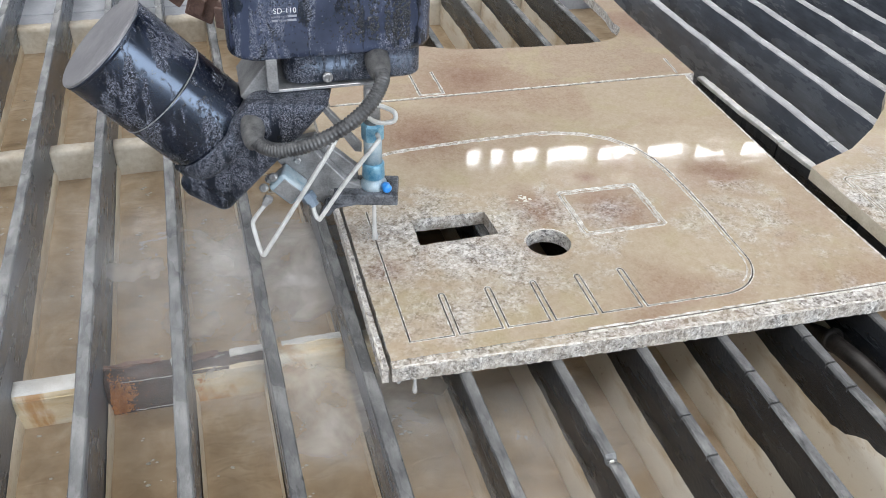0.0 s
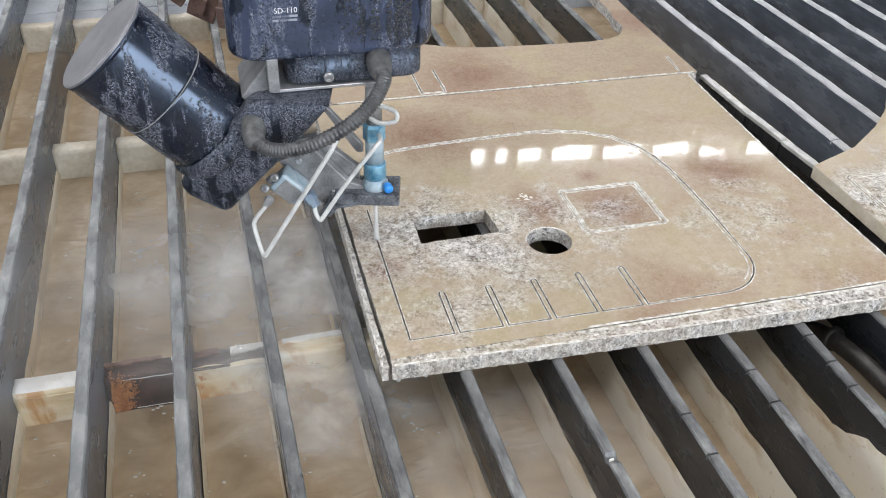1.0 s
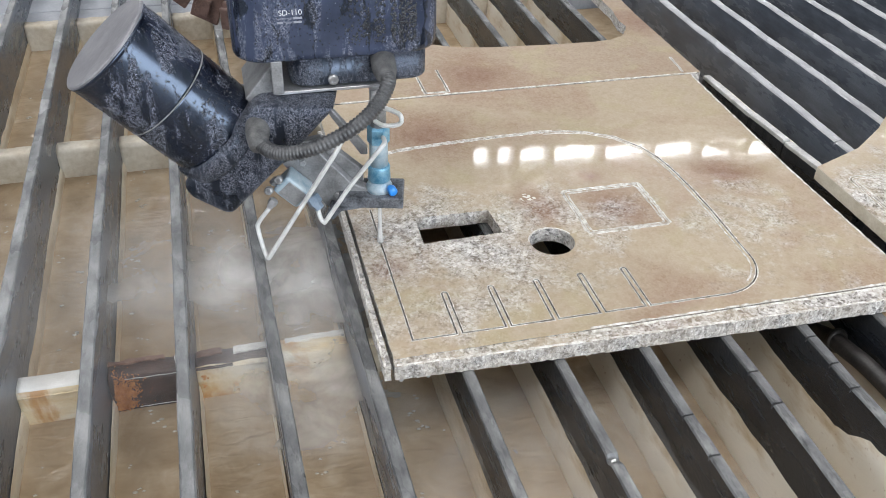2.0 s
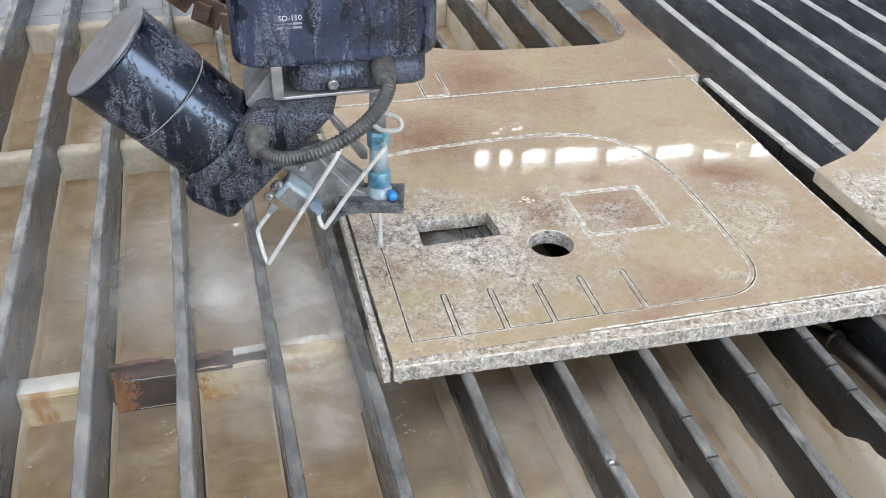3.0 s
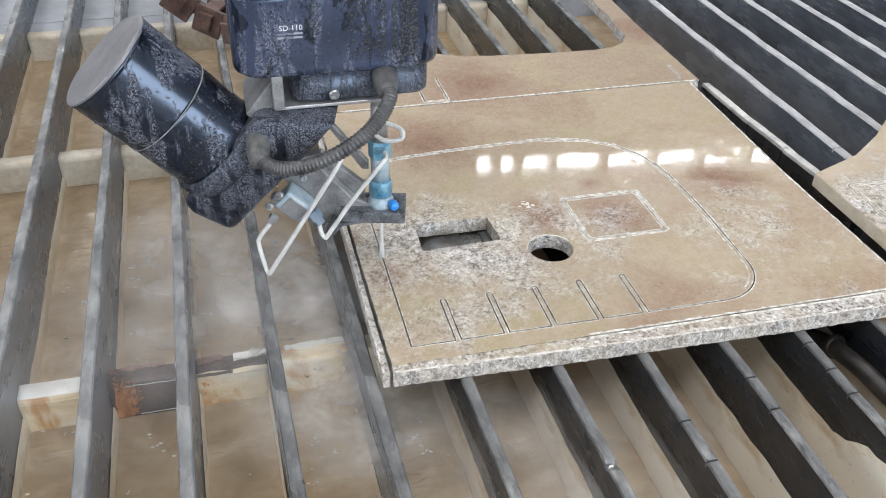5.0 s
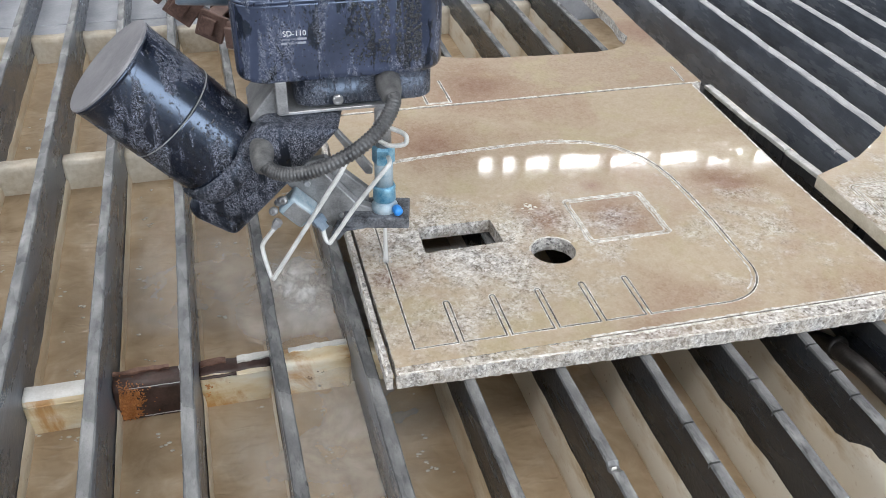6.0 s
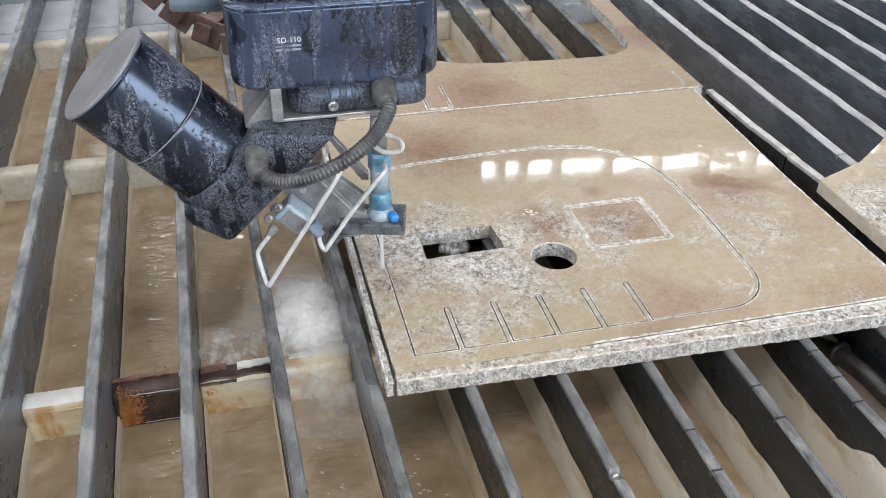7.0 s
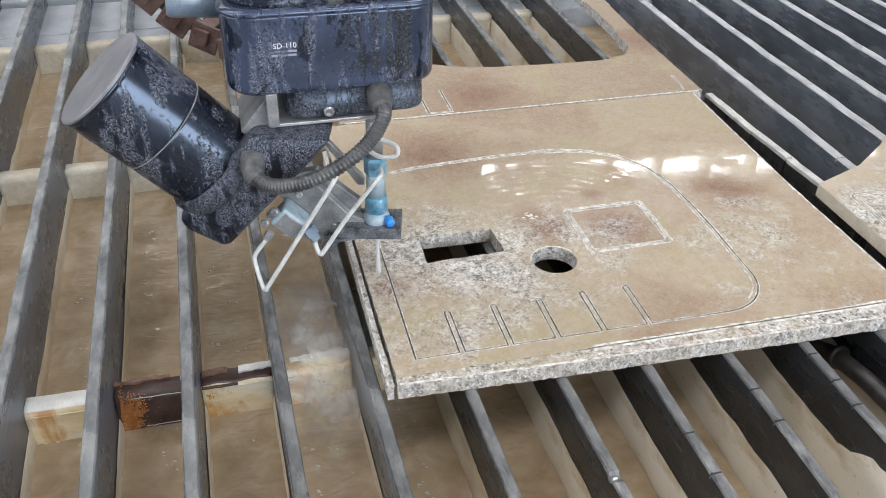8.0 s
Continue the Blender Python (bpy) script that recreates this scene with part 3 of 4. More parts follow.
def broken_slat():
    thing = new("broken_slat")
    tagged(thing, "broken pale slat pieces standing beside the slab", "slat")
    for k, (y0, y1, x0, x1, dz) in enumerate(((0.12, 0.228, 0.4330, 0.4255, -0.001), (0.2295, 0.288, 0.4250, 0.4220, 0.0), (0.2895, 0.385, 0.4220, 0.4200, -0.001))):
        for w, top, mtl in ((0.0, dz, PALE_STEEL), (0.0085, dz - 0.006, DEPOSIT)):
            ring = [(x0 + w, y0), (x0 + w + 0.0078, y0), (x1 + w + 0.0078, y1 - 0.004 * w / 0.0085), (x1 + w, y1 - 0.004 * w / 0.0085)]
            bm = bmesh.new()
            stack(bm, jagged(ring, 0.006, 0.0003), [(-0.11, 0.0), (top - 0.004, 0.0)])
            # the dark side colour paints the shaded gap beside the slab
            piece = part("slat_piece", bm, SLAT_SHADED, thing)
            bm = bmesh.new()
            stack(bm, jagged(ring, 0.006, 0.0004), [(top - 0.0038, 0.0), (top - 0.001, 0.0), (top, 0.0006)])
            part("worn_edge", bm, mtl, piece, "pale scaled top edge")
    return thing


settle(broken_slat())


def sunken_pipe():
    thing = new("pipe")
    tagged(thing, "dark wet pipe end lying between two slats", "pipe")
    bm = bmesh.new()
    sweep(bm, smooth_path([(0.333, 0.020, -0.050), (0.332, -0.004, -0.038), (0.331, -0.026, -0.032), (0.334, -0.050, -0.031), (0.336, -0.100, -0.031)], 40), 0.0070, 16)
    part("tube", bm, DARK_PIPE, thing, "", True)
    bm = bmesh.new()
    box(bm, (0.318, -0.060, -0.11), (0.3265, -0.046, -0.050), 0.003)
    part("stub", bm, DARK_PIPE, thing)
    bm = bmesh.new()
    lathe(bm, [(0.0072, 0.0), (0.0098, 0.0008), (0.0098, 0.0040), (0.0072, 0.0050)], along((0.3335, -0.012, -0.035), (0.3300, 0.010, -0.043)), 20)
    part("collar", bm, DARK_PIPE, thing, "", True)
    return thing


settle(sunken_pipe())


# ---------------------------------------------------------------- cross bars under the slats
def bar_piece(bm, x0, x1, y, top, deep=0.013, seed=0):
    n = 14
    prof = [(0.0, -0.11), (0.0, -0.006), (0.0012, -0.001), (0.004, 0.0), (deep - 0.003, 0.0), (deep, -0.003), (deep, -0.11)]
    rings = []
    for k in range(n + 1):
        x = x0 + (x1 - x0) * k / n
        rings.append([bm.verts.new((x, y + py + 0.0008 * noise.noise((x * 40, pz * 30, seed)), top + pz + (0.0014 * noise.noise((x * 70, seed, 0.0)) if pz > -0.02 else 0))) for py, pz in prof])
    for a, b in zip(rings, rings[1:]):
        for k in range(len(prof) - 1):
            f = bm.faces.new((a[k], b[k], b[k + 1], a[k + 1]))
            f.material_index = 1 if 2 <= k <= 3 else 0
    bm.faces.new(rings[0])
    bm.faces.new(rings[-1][::-1])
    return bm


def cross_bar(y, top, styles):
    thing = new("cross_bar")
    tagged(thing, "cream-crusted cross bar under the slats, half in water", "bar", "cross bars")
    for i, (a, b) in enumerate(zip(SLATS, SLATS[1:])):
        if a > 0.3:
            break
        bm = bmesh.new()
        style = styles.get(round(a, 4), (CREAM, CREAM))
        bar_piece(bm, a + lean(a) * y + 0.0046, b + lean(b) * y - 0.0046, y, top + 0.004 * noise.noise((a * 9, y, 2.0)), 0.019, i)
        part("bar_piece", bm, list(style), thing, "", True)
    return thing


FAR = {round(a, 4): (FAR_CREAM, FAR_CREAM) for a in SLATS}
near_bar = settle(cross_bar(0.069, -0.039, {-0.2718: (CREAM, WHITE_TOP), -0.2105: (BROWN, BROWN), -0.1495: (CREAM, BROWN), -0.0886: (CREAM, CREAM)}))
settle(cross_bar(0.419, -0.038, FAR))
settle(cross_bar(0.762, -0.036, FAR))


def rust_clump():
    bm = bmesh.new()
    for k in range(900):
        a = Vector((-0.2035 + abs(random.gauss(0.0, 0.0075)), 0.0683 + random.uniform(-0.0012, 0.001), random.gauss(-0.052, 0.0085)))
        bmesh.ops.create_icosphere(bm, subdivisions=1, radius=random.uniform(0.00025, 0.00065), matrix=Matrix.Translation(a))
    for k in range(160):
        a = Vector((-0.2045 + abs(random.gauss(0.0, 0.0055)), 0.0690, random.uniform(-0.070, -0.046)))
        bmesh.ops.create_icosphere(bm, subdivisions=1, radius=random.uniform(0.0012, 0.0026), matrix=Matrix.Translation(a) @ Matrix.Diagonal((1, 0.3, 1, 1)))
    part("rust", bm, RUST, near_bar, "knobbly orange rust", True)


rust_clump()


def bar_details():
    """Flaking white scale on top and rust spots on the near bar."""
    for cx, cy, w, d, mtl in ((-0.106, 0.0815, 0.026, 0.008, WHITE_TOP), (-0.1575, 0.0815, 0.006, 0.011, WHITE_TOP), (-0.058, 0.0835, 0.045, 0.006, WHITE_TOP), (-0.188, 0.0845, 0.040, 0.005, RED_BROWN), (-0.136, 0.0820, 0.018, 0.007, RED_BROWN)):
        pts = jagged([(cx - w / 2, cy - d / 2), (cx + w / 2, cy - d / 3), (cx + w / 2, cy + d / 2), (cx - w / 2, cy + d / 3)], 0.004, 0.0012)
        plate("scale_flake", pts, [], -0.048, -0.0372 + random.uniform(-0.0004, 0.0006), [mtl, mtl], near_bar, 0.0)
    for x, z, r in ((-0.1415, -0.0500, 0.0024), (-0.1425, -0.0585, 0.0018), (-0.0560, -0.0530, 0.0026), (-0.0520, -0.0490, 0.0016)):
        bm = bmesh.new()
        for k in range(22):
            bmesh.ops.create_icosphere(bm, subdivisions=1, radius=r * random.uniform(0.15, 0.4), matrix=Matrix.Translation((x + random.gauss(0, r * 0.5), 0.0692, z + random.gauss(0, r * 0.6))) @ Matrix.Diagonal((1, 0.35, 1, 1)))
        part("rust_spot", bm, RUST if x < -0.1 else BROWN, near_bar, "", True)


bar_details()


def bar_lips():
    """Thin scale lines along the brown piece, and the rolled lip of the painted ones."""
    for x0, x1, y, z, r, mtl in ((-0.196, -0.157, 0.0688, -0.0405, 0.00035, PALE_STEEL), (-0.190, -0.157, 0.0686, -0.0690, 0.0003, WHITE_TOP), (-0.146, -0.094, 0.0688, -0.0425, 0.0006, CREAM), (-0.268, -0.216, 0.0688, -0.0445, 0.0006, CREAM), (-0.146, -0.120, 0.0686, -0.0405, 0.0012, BROWN)):
        bm = bmesh.new()
        n = 16
        sweep(bm, [Vector((x0 + (x1 - x0) * k / n, y, z + 0.0006 * noise.noise((x0 * 50 + k * 0.7, z * 90, 0.0)))) for k in range(n + 1)], r, 6)
        part("scale_line", bm, mtl, near_bar, "", True)


bar_lips()


# ---------------------------------------------------------------- slabs
GROOVES = [0.0304 + 0.0343 * k for k in range(5)]


def drainer_cut():
    """The contour of the drainer board: down the left side, in and out of five grooves, round the corner and back over the top."""
    p = [(0.0, 0.1600), (0.0, 0.1), (0.0, 0.05), (0.0, 0.0)]
    for g in GROOVES:
        p += [(g, 0.0), (g, 0.022)] + arc(g + 0.002, 0.0430, 0.002, 180, 0, 6) + [(g + 0.004, 0.022), (g + 0.004, 0.0)]
    p += [(0.20, 0.0)] + arc(0.232, 0.040, 0.040, -90, 0, 10) + [(0.2725, 0.07), (0.2735, 0.105), (0.273, 0.14), (0.2710, 0.171)]
    p += [(0.268, 0.190), (0.261, 0.211), (0.2448, 0.2345), (0.222, 0.2490), (0.200, 0.2550), (0.1801, 0.2569), (0.14, 0.2560), (0.0971, 0.2540), (0.0700, 0.252), (0.0433, 0.2494), (0.03, 0.245)]
    return p


def fine(path, step=0.004):
    out = []
    for a, b in zip(path, path[1:]):
        n = max(1, int(math.dist(a, b) / step))
        out += [(a[0] + (b[0] - a[0]) * k / n, a[1] + (b[1] - a[1]) * k / n) for k in range(n)]
    return out + [path[-1]]


def main_slab():
    thing = new("granite_slab")
    tagged(thing, "wet grey granite slab with drainer grooves half cut", "slab")
    outline = jagged([(-0.0160, -0.0150), (0.14, -0.0151), (0.3770, -0.0150), (0.3755, 0.15), (0.3815, 0.3495), (-0.018, 0.3495), (-0.0175, 0.15)], 0.003, 0.0004)
    cut = fine(drainer_cut())
    rect = jagged([(0.0320, 0.1055), (0.0955, 0.1075), (0.0935, 0.1400), (0.0325, 0.1410)], 0.003, 0.0004)
    ring = arc(0.1297, 0.0880, 0.0175, 0, 350, 35)
    sq_out = rounded(0.1622, 0.2315, 0.0916, 0.1545, 0.004)
    front = fine([(0.120, -0.0154), (0.24, -0.0155), (0.372, -0.0156)], 0.005)
    plate("slab", outline, [kerf_loop(cut), rect, ring, sq_out], BASE, T, [SLAB_TOP, CUT], thing)
    plate("square_cutout", rounded(0.1632, 0.2305, 0.0926, 0.1535, 0.0032), [], BASE, T - 0.0003, [SQUARE_TOP, CUT], thing, 0.0)
    bm = bmesh.new()
    arc_from = next(k for k, q in enumerate(cut) if q[0] > 0.262 and q[1] > 0.06)
    lip(bm, cut[:arc_from + 1], T, 0.0005, 0.0009, 0.0005)
    lip(bm, cut[arc_from:], T)
    lip(bm, front, T, 0.0005, 0.0024, 0.0009)
    # the second pass of the jet runs just inside the curve
    lip(bm, offset(fine(drainer_cut()[-22:-5]), 0.0038), T, 0.0, 0.0009, 0.0006)
    lip(bm, offset(fine(drainer_cut()[-7:]), -0.0030), T, 0.0, 0.0007, 0.0005)
    lip(bm, fine([(0.3762, -0.014), (0.3748, 0.15), (0.3806, 0.345)]), T, 0.0, 0.0011, 0.0008)
    lip(bm, arc(0.1297, 0.0880, 0.0182, 20, 170, 24), T, 0.0, 0.0008, 0.0006)
    closed = fine(sq_out + sq_out[:1])
    lip(bm, closed, T, 0.0002, 0.0020, 0.0010)
    inner = fine(rounded(0.1655, 0.2282, 0.0948, 0.1513, 0.003) + [rounded(0.1655, 0.2282, 0.0948, 0.1513, 0.003)[0]])
    lip(bm, inner, T - 0.0003, 0.0001, 0.0011, 0.0005)
    part("chipped_rim", bm, RIM, thing, "pale chipped rims along the cuts", True)
    return thing


main_slab()


def offcut_strip():
    thing = new("offcut_strip")
    tagged(thing, "thin granite offcut strip beside the slab", "offcut")
    outline = jagged([(-0.0232, -0.0215), (-0.0188, -0.0216), (-0.0201, 0.15), (-0.0204, 0.30), (-0.0240, 0.30), (-0.0238, 0.15)], 0.003, 0.0002)
    plate("strip", outline, [], BASE, T, [CUT, CUT], thing)
    bm = bmesh.new()
    lip(bm, fine([(-0.0226, -0.0210), (-0.0231, 0.15), (-0.0233, 0.298)]), T, 0.0, 0.0008, 0.0006)
    part("chipped_rim", bm, RIM, thing, "pale chipped edge", True)
    front = new("offcut_strip")
    tagged(front, "long granite offcut strip along the slab front", "offcut")
    outline = jagged([(-0.0165, -0.0218), (0.1004, -0.0262), (0.27, -0.0298), (0.3765, -0.0312), (0.3765, -0.0171), (0.14, -0.0165), (0.08, -0.0155), (-0.0165, -0.0152)], 0.0028, 0.0005)
    plate("strip", outline, [], BASE, T - 0.0002, [STRIP_TOP, CUT], front)
    bm = bmesh.new()
    lip(bm, fine([(-0.0150, -0.0207), (0.1004, -0.0251), (0.27, -0.0287), (0.375, -0.0301)]), T - 0.0002, 0.0, 0.0010, 0.0008)
    part("chipped_rim", bm, RIM, front, "pale chipped edge", True)


offcut_strip()


def bubble_patch():
    bm = bmesh.new()
    for k in range(26):
        p = (0.1303 + random.gauss(0, 0.0035), 0.1500 + random.gauss(0, 0.004), T)
        bmesh.ops.create_icosphere(bm, subdivisions=2, radius=random.uniform(0.0004, 0.0011), matrix=Matrix.Translation(p) @ Matrix.Diagonal((1.5, 1, 0.4, 1)))
    tagged(part("bubble_patch", bm, FOAM, None, "", True), "little patch of bubbles on the wet stone", "bubbles", kind="stuff")


bubble_patch()


def far_slab():
    thing = new("granite_slab")
    tagged(thing, "wet granite slab with a large basin opening", "slab")
    basin = [(0.12, 0.480), (0.15, 0.466), (0.19, 0.4575), (0.25, 0.4530), (0.31, 0.4510), (0.335, 0.454), (0.352, 0.463), (0.362, 0.477), (0.368, 0.489), (0.366, 0.505), (0.372, 0.54), (0.376, 0.80), (0.12, 0.80)]
    outline = jagged([(0.0, 0.3520), (0.394, 0.3520), (0.3955, 0.52), (0.410, 0.84), (0.0, 0.84)], 0.004, 0.0004)
    cut1 = fine([(0.128, 0.358), (0.128, 0.400)])
    cut2 = fine([(0.1160, 0.410), (0.1160, 0.3575), (0.0920, 0.3575), (0.0920, 0.41)])
    cut3 = fine([(0.3795, 0.395), (0.3755, 0.356)])
    plate("slab", outline, [jagged(basin, 0.004, 0.0004), kerf_loop(cut2), kerf_loop(cut3)], BASE, T, [SLAB_FAR, CUT], thing)
    bm = bmesh.new()
    lip(bm, fine([(0.005, 0.3525), (0.39, 0.3525)]), T, 0.0001, 0.0012, 0.0006)
    lip(bm, cut2, T)
    lip(bm, cut3, T)
    part("chipped_rim", bm, RIM, thing, "pale chipped rims along the cuts", True)


far_slab()


def side_slab():
    thing = new("granite_slab")
    tagged(thing, "pale wet granite slab with a curved edge", "slab")
    outline = jagged([(0.4020, 0.1473), (0.4015, -0.08), (0.70, -0.08), (0.70, 0.36), (0.62, 0.32), (0.575, 0.272), (0.5446, 0.236), (0.505, 0.201), (0.46, 0.170)], 0.006, 0.0001)
    ring = rounded(0.418, 0.60, -0.05, 0.125, 0.006)
    plate("slab", outline, [kerf_loop(fine(ring))], BASE, T, [SLAB_SIDE, SLURRY_FACE], thing, 0.0)
    bm = bmesh.new()
    lip(bm, fine(ring + ring[:1]), T)
    lip(bm, fine(rounded(0.422, 0.596, -0.046, 0.121, 0.006)), T, 0.0001, 0.0008)
    part("chipped_rim", bm, RIM, thing, "pale chipped rims along the cuts", True)


side_slab()


# ---------------------------------------------------------------- cutting head
AXIS = Vector((-0.634, -0.192, 0.750)).normalized()     # of the tilted motor, in the head's turned frame
TURN = -13.9


def cutting_head():
    """Origin on the slab below the nozzle."""
    head = new("cutting_head")
    tagged(head, "black water jet cutting head with tilted motor", "machine")
    g = pose(0, 0, 0, 0, 0, TURN)        # the turned lower half

    def put(name, bm, material, label="", smooth=False, turned=True, parent=head):
        if turned:
            bmesh.ops.transform(bm, matrix=g, verts=bm.verts)
        return part(name, bm, material, parent, label, smooth)

    # upper casing
    bm = bmesh.new()
    shape = rounded(-0.0925, 0.0445, 0.0, 0.085, 0.020, 8)
    stack(bm, shape, [(0.1700, 0.0055), (0.1708, 0.0028), (0.1725, 0.0009), (0.1750, 0.0), (0.1765, 0.0), (0.2215, 0.0), (0.2235, 0.0)])
    casing = put("casing", bm, BLACK_BOX, "blue-black beaded casing", True, False)
    bm = bmesh.new()
    stack(bm, shape, [(0.2235, 0.0002), (0.2237, -0.0008), (0.2250, -0.0010), (0.2265, 0.0), (0.2272, 0.002), (0.2275, 0.004), (0.2265, 0.006)])
    put("lid", bm, BLACK_BOX, "", True, False)
    for cx, r in ((-0.056, 0.033), (0.014, 0.026)):
        bm = bmesh.new()
        lathe(bm, [(r, 0.226), (r + 0.0008, 0.2275), (r, 0.229), (r, 0.231), (r, 0.358), (r, 0.36), (r - 0.003, 0.363)], pose(cx, 0.040, 0))
        put("drive_motor", bm, BLACK, "", True, False)
    # writing
    cu = bpy.data.curves.new("lettering", "FONT")
    cu.body, cu.size, cu.extrude = "SD-110", 0.0049, 0.00005
    txt = new("lettering", cu)
    txt.parent = head
    txt.matrix_basis = pose(-0.0620, -0.0004, 0.2030, 90, 0, 0)
    cu.materials.append(LETTER)
    for words, x, z, bars in (("Speed ratio", -0.0635, 0.2002, ((-0.0528, 0.0056),)), ("speed", -0.0586, 0.1976, ((-0.0632, 0.0038), (-0.0528, 0.0052)))):
        cu = bpy.data.curves.new("small_lettering", "FONT")
        cu.body, cu.size, cu.extrude = words, 0.0024, 0.00004
        txt = new("small_lettering", cu)
        txt.parent = head
        txt.matrix_basis = pose(x, -0.0004, z, 90, 0, 0)
        cu.materials.append(FAINT)
        bm = bmesh.new()
        for a, w in bars:
            box(bm, (a, -0.0005, z), (a + w, 0.0002, z + 0.0013))
        put("print_line", bm, FAINT, "", False, False)
    # base below the casing
    bm = bmesh.new()
    stack(bm, rounded(-0.0570, 0.0370, 0.006, 0.078, 0.012), [(0.1490, 0.003), (0.1505, 0.0005), (0.1515, 0.0), (0.1525, 0.0), (0.1742, 0.0)])
    put("base_block", bm, BLACK_WET, "", True, False)
    bm = bmesh.new()
    stack(bm, rounded(-0.0697, 0.0050, 0.0040, 0.074, 0.003), [(0.1466, 0.0004), (0.1470, 0.0), (0.1484, 0.0), (0.1488, 0.0004)])
    put("mounting_plate", bm, STEEL, "wet bare steel plate", False, False)
    bm = bmesh.new()
    lathe(bm, [(0.0036, 0.0), (0.0036, 0.0022), (0.0028, 0.003), (0.0018, 0.003), (0.0016, 0.0018)], along((-0.0290, 0.0062, 0.1545), (-0.0290, -0.01, 0.1545)), 16)
    put("bolt", bm, STEEL, "", False, False)
    bm = bmesh.new()
    prism(bm, [(-0.0697, 0.1720), (-0.0622, 0.1720), (-0.0622, 0.1486), (-0.0697, 0.1486)], 0.001, 0.0045, 0.0008)
    put("side_bracket", bm, DULL, "", False, False)
    bm = bmesh.new()
    prism(bm, [(-0.0880, 0.1430), (-0.0640, 0.1720), (-0.0640, 0.1470), (-0.0800, 0.1350)], 0.010, 0.060, 0.001)
    put("gusset", bm, DULL, "grey triangular bracket", False, False)
    # knee and tilted motor
    bm = bmesh.new()
    prism(bm, [(-0.1353, 0.0839), (-0.1300, 0.0740), (-0.1037, 0.0595), (-0.0614, 0.1050), (-0.0364, 0.1338), (-0.0255, 0.1462), (-0.0650, 0.1462), (-0.0796, 0.1470)], -0.030, 0.034, 0.006)
    put("knee_housing", bm, BLACK_WET, "black housing crusted with grit", True)
    f = Vector((-0.1115, 0.0, 0.1120))
    m = along(f, f + AXIS)
    bm = bmesh.new()
    lathe(bm, [(0.0375, -0.010), (0.0388, -0.007), (0.0388, 0.003), (0.0376, 0.005)], m, 48)
    put("flange", bm, BLACK_WET, "", True)
    bm = bmesh.new()
    lathe(bm, [(0.0345, 0.004), (0.0355, 0.0072), (0.0355, 0.0080), (0.0355, 0.0445), (0.0355, 0.0455), (0.0350, 0.0462)], m, 48)
    put("motor_body", bm, BLACK, "", True)
    bm = bmesh.new()
    lathe(bm, [(0.0350, 0.0462), (0.0358, 0.0468), (0.0358, 0.0478), (0.0358, 0.0905), (0.0358, 0.0915), (0.0362, 0.0922), (0.0362, 0.0940)], m, 48)
    put("motor_cover", bm, BLACK, "", True)
    bm = bmesh.new()
    lathe(bm, [(0.0354, 0.0457), (0.0361, 0.0459), (0.0361, 0.0463), (0.0354, 0.0466)], m, 48, False)
    put("seam_ring", bm, DULL, "", True)
    bm = bmesh.new()
    lathe(bm, [(0.0362, 0.0940), (0.0362, 0.0952), (0.0350, 0.0960), (0.002, 0.0963)], m, 48)
    put("end_cap", bm, CAP, "flat grey end cap")
    # corrugated hose with its two glands
    hose = [(0.0062, -0.0120, 0.1655), (0.0088, -0.0220, 0.1631), (0.0044, -0.0300, 0.1546), (-0.0033, -0.0370, 0.1468), (-0.0164, -0.0440, 0.1381), (-0.0325, -0.0490, 0.1308), (-0.0474, -0.0510, 0.1262), (-0.0610, -0.0500, 0.1246), (-0.0706, -0.0460, 0.1258), (-0.0758, -0.0380, 0.1285)]
    bm = bmesh.new()
    sweep(bm, smooth_path(hose, 230), 0.0045, 16, 0.0006)
    put("hose", bm, HOSE, "ribbed black hose", True)
    for a, b, r in (((0.0030, 0.0080, 0.1665), (0.0074, -0.0190, 0.1640), 0.0084), ((-0.0790, -0.022, 0.1335), (-0.0750, -0.047, 0.1262), 0.0080)):
        bm = bmesh.new()
        L = (Vector(b) - Vector(a)).length
        lathe(bm, [(r, 0), (r, L * 0.35), (r * 0.97, L * 0.55), (r * 0.88, L * 0.74), (r * 0.76, L * 0.88), (r * 0.62, L)], along(a, b), 24)
        put("hose_gland", bm, GLAND, "gritty grey cable gland", True)
    # arm, holder block and nozzle
    bm = bmesh.new()
    prism(bm, [(-0.0690, 0.0895), (-0.0437, 0.1010), (-0.0200, 0.0740), (-0.0060, 0.0690), (-0.0060, 0.0560), (-0.0340, 0.0500), (-0.0476, 0.0627)], -0.004, 0.004, 0.001)
    put("arm", bm, DULL, "wet grey steel arm plate")
    bm = bmesh.new()
    prism(bm, [(-0.0640, 0.1000), (-0.0420, 0.1060), (-0.0120, 0.0800), (-0.0120, 0.0690), (-0.0200, 0.0700), (-0.0440, 0.0940)], 0.005, 0.012, 0.001)
    put("arm_rib", bm, DULL)
    bm = bmesh.new()
    prism(bm, [(-0.0400, 0.1270), (-0.0350, 0.1270), (-0.0090, 0.0945), (-0.0090, 0.0890), (-0.0140, 0.0890)], 0.012, 0.017, 0.001)
    put("stay_bar", bm, STEEL, "pale steel stay bar")
    for x, z in ((-0.0540, 0.0905), (-0.0300, 0.0640)):
        bm = bmesh.new()
        lathe(bm, [(0.0026, 0.0), (0.0026, 0.0014), (0.0020, 0.0020)], along((x, -0.0038, z), (x, -0.02, z)), 6)
        put("arm_bolt", bm, STEEL)
    bm = bmesh.new()
    box(bm, (-0.0290, -0.013, 0.0585), (0.0180, 0.016, 0.0675), 0.0012)
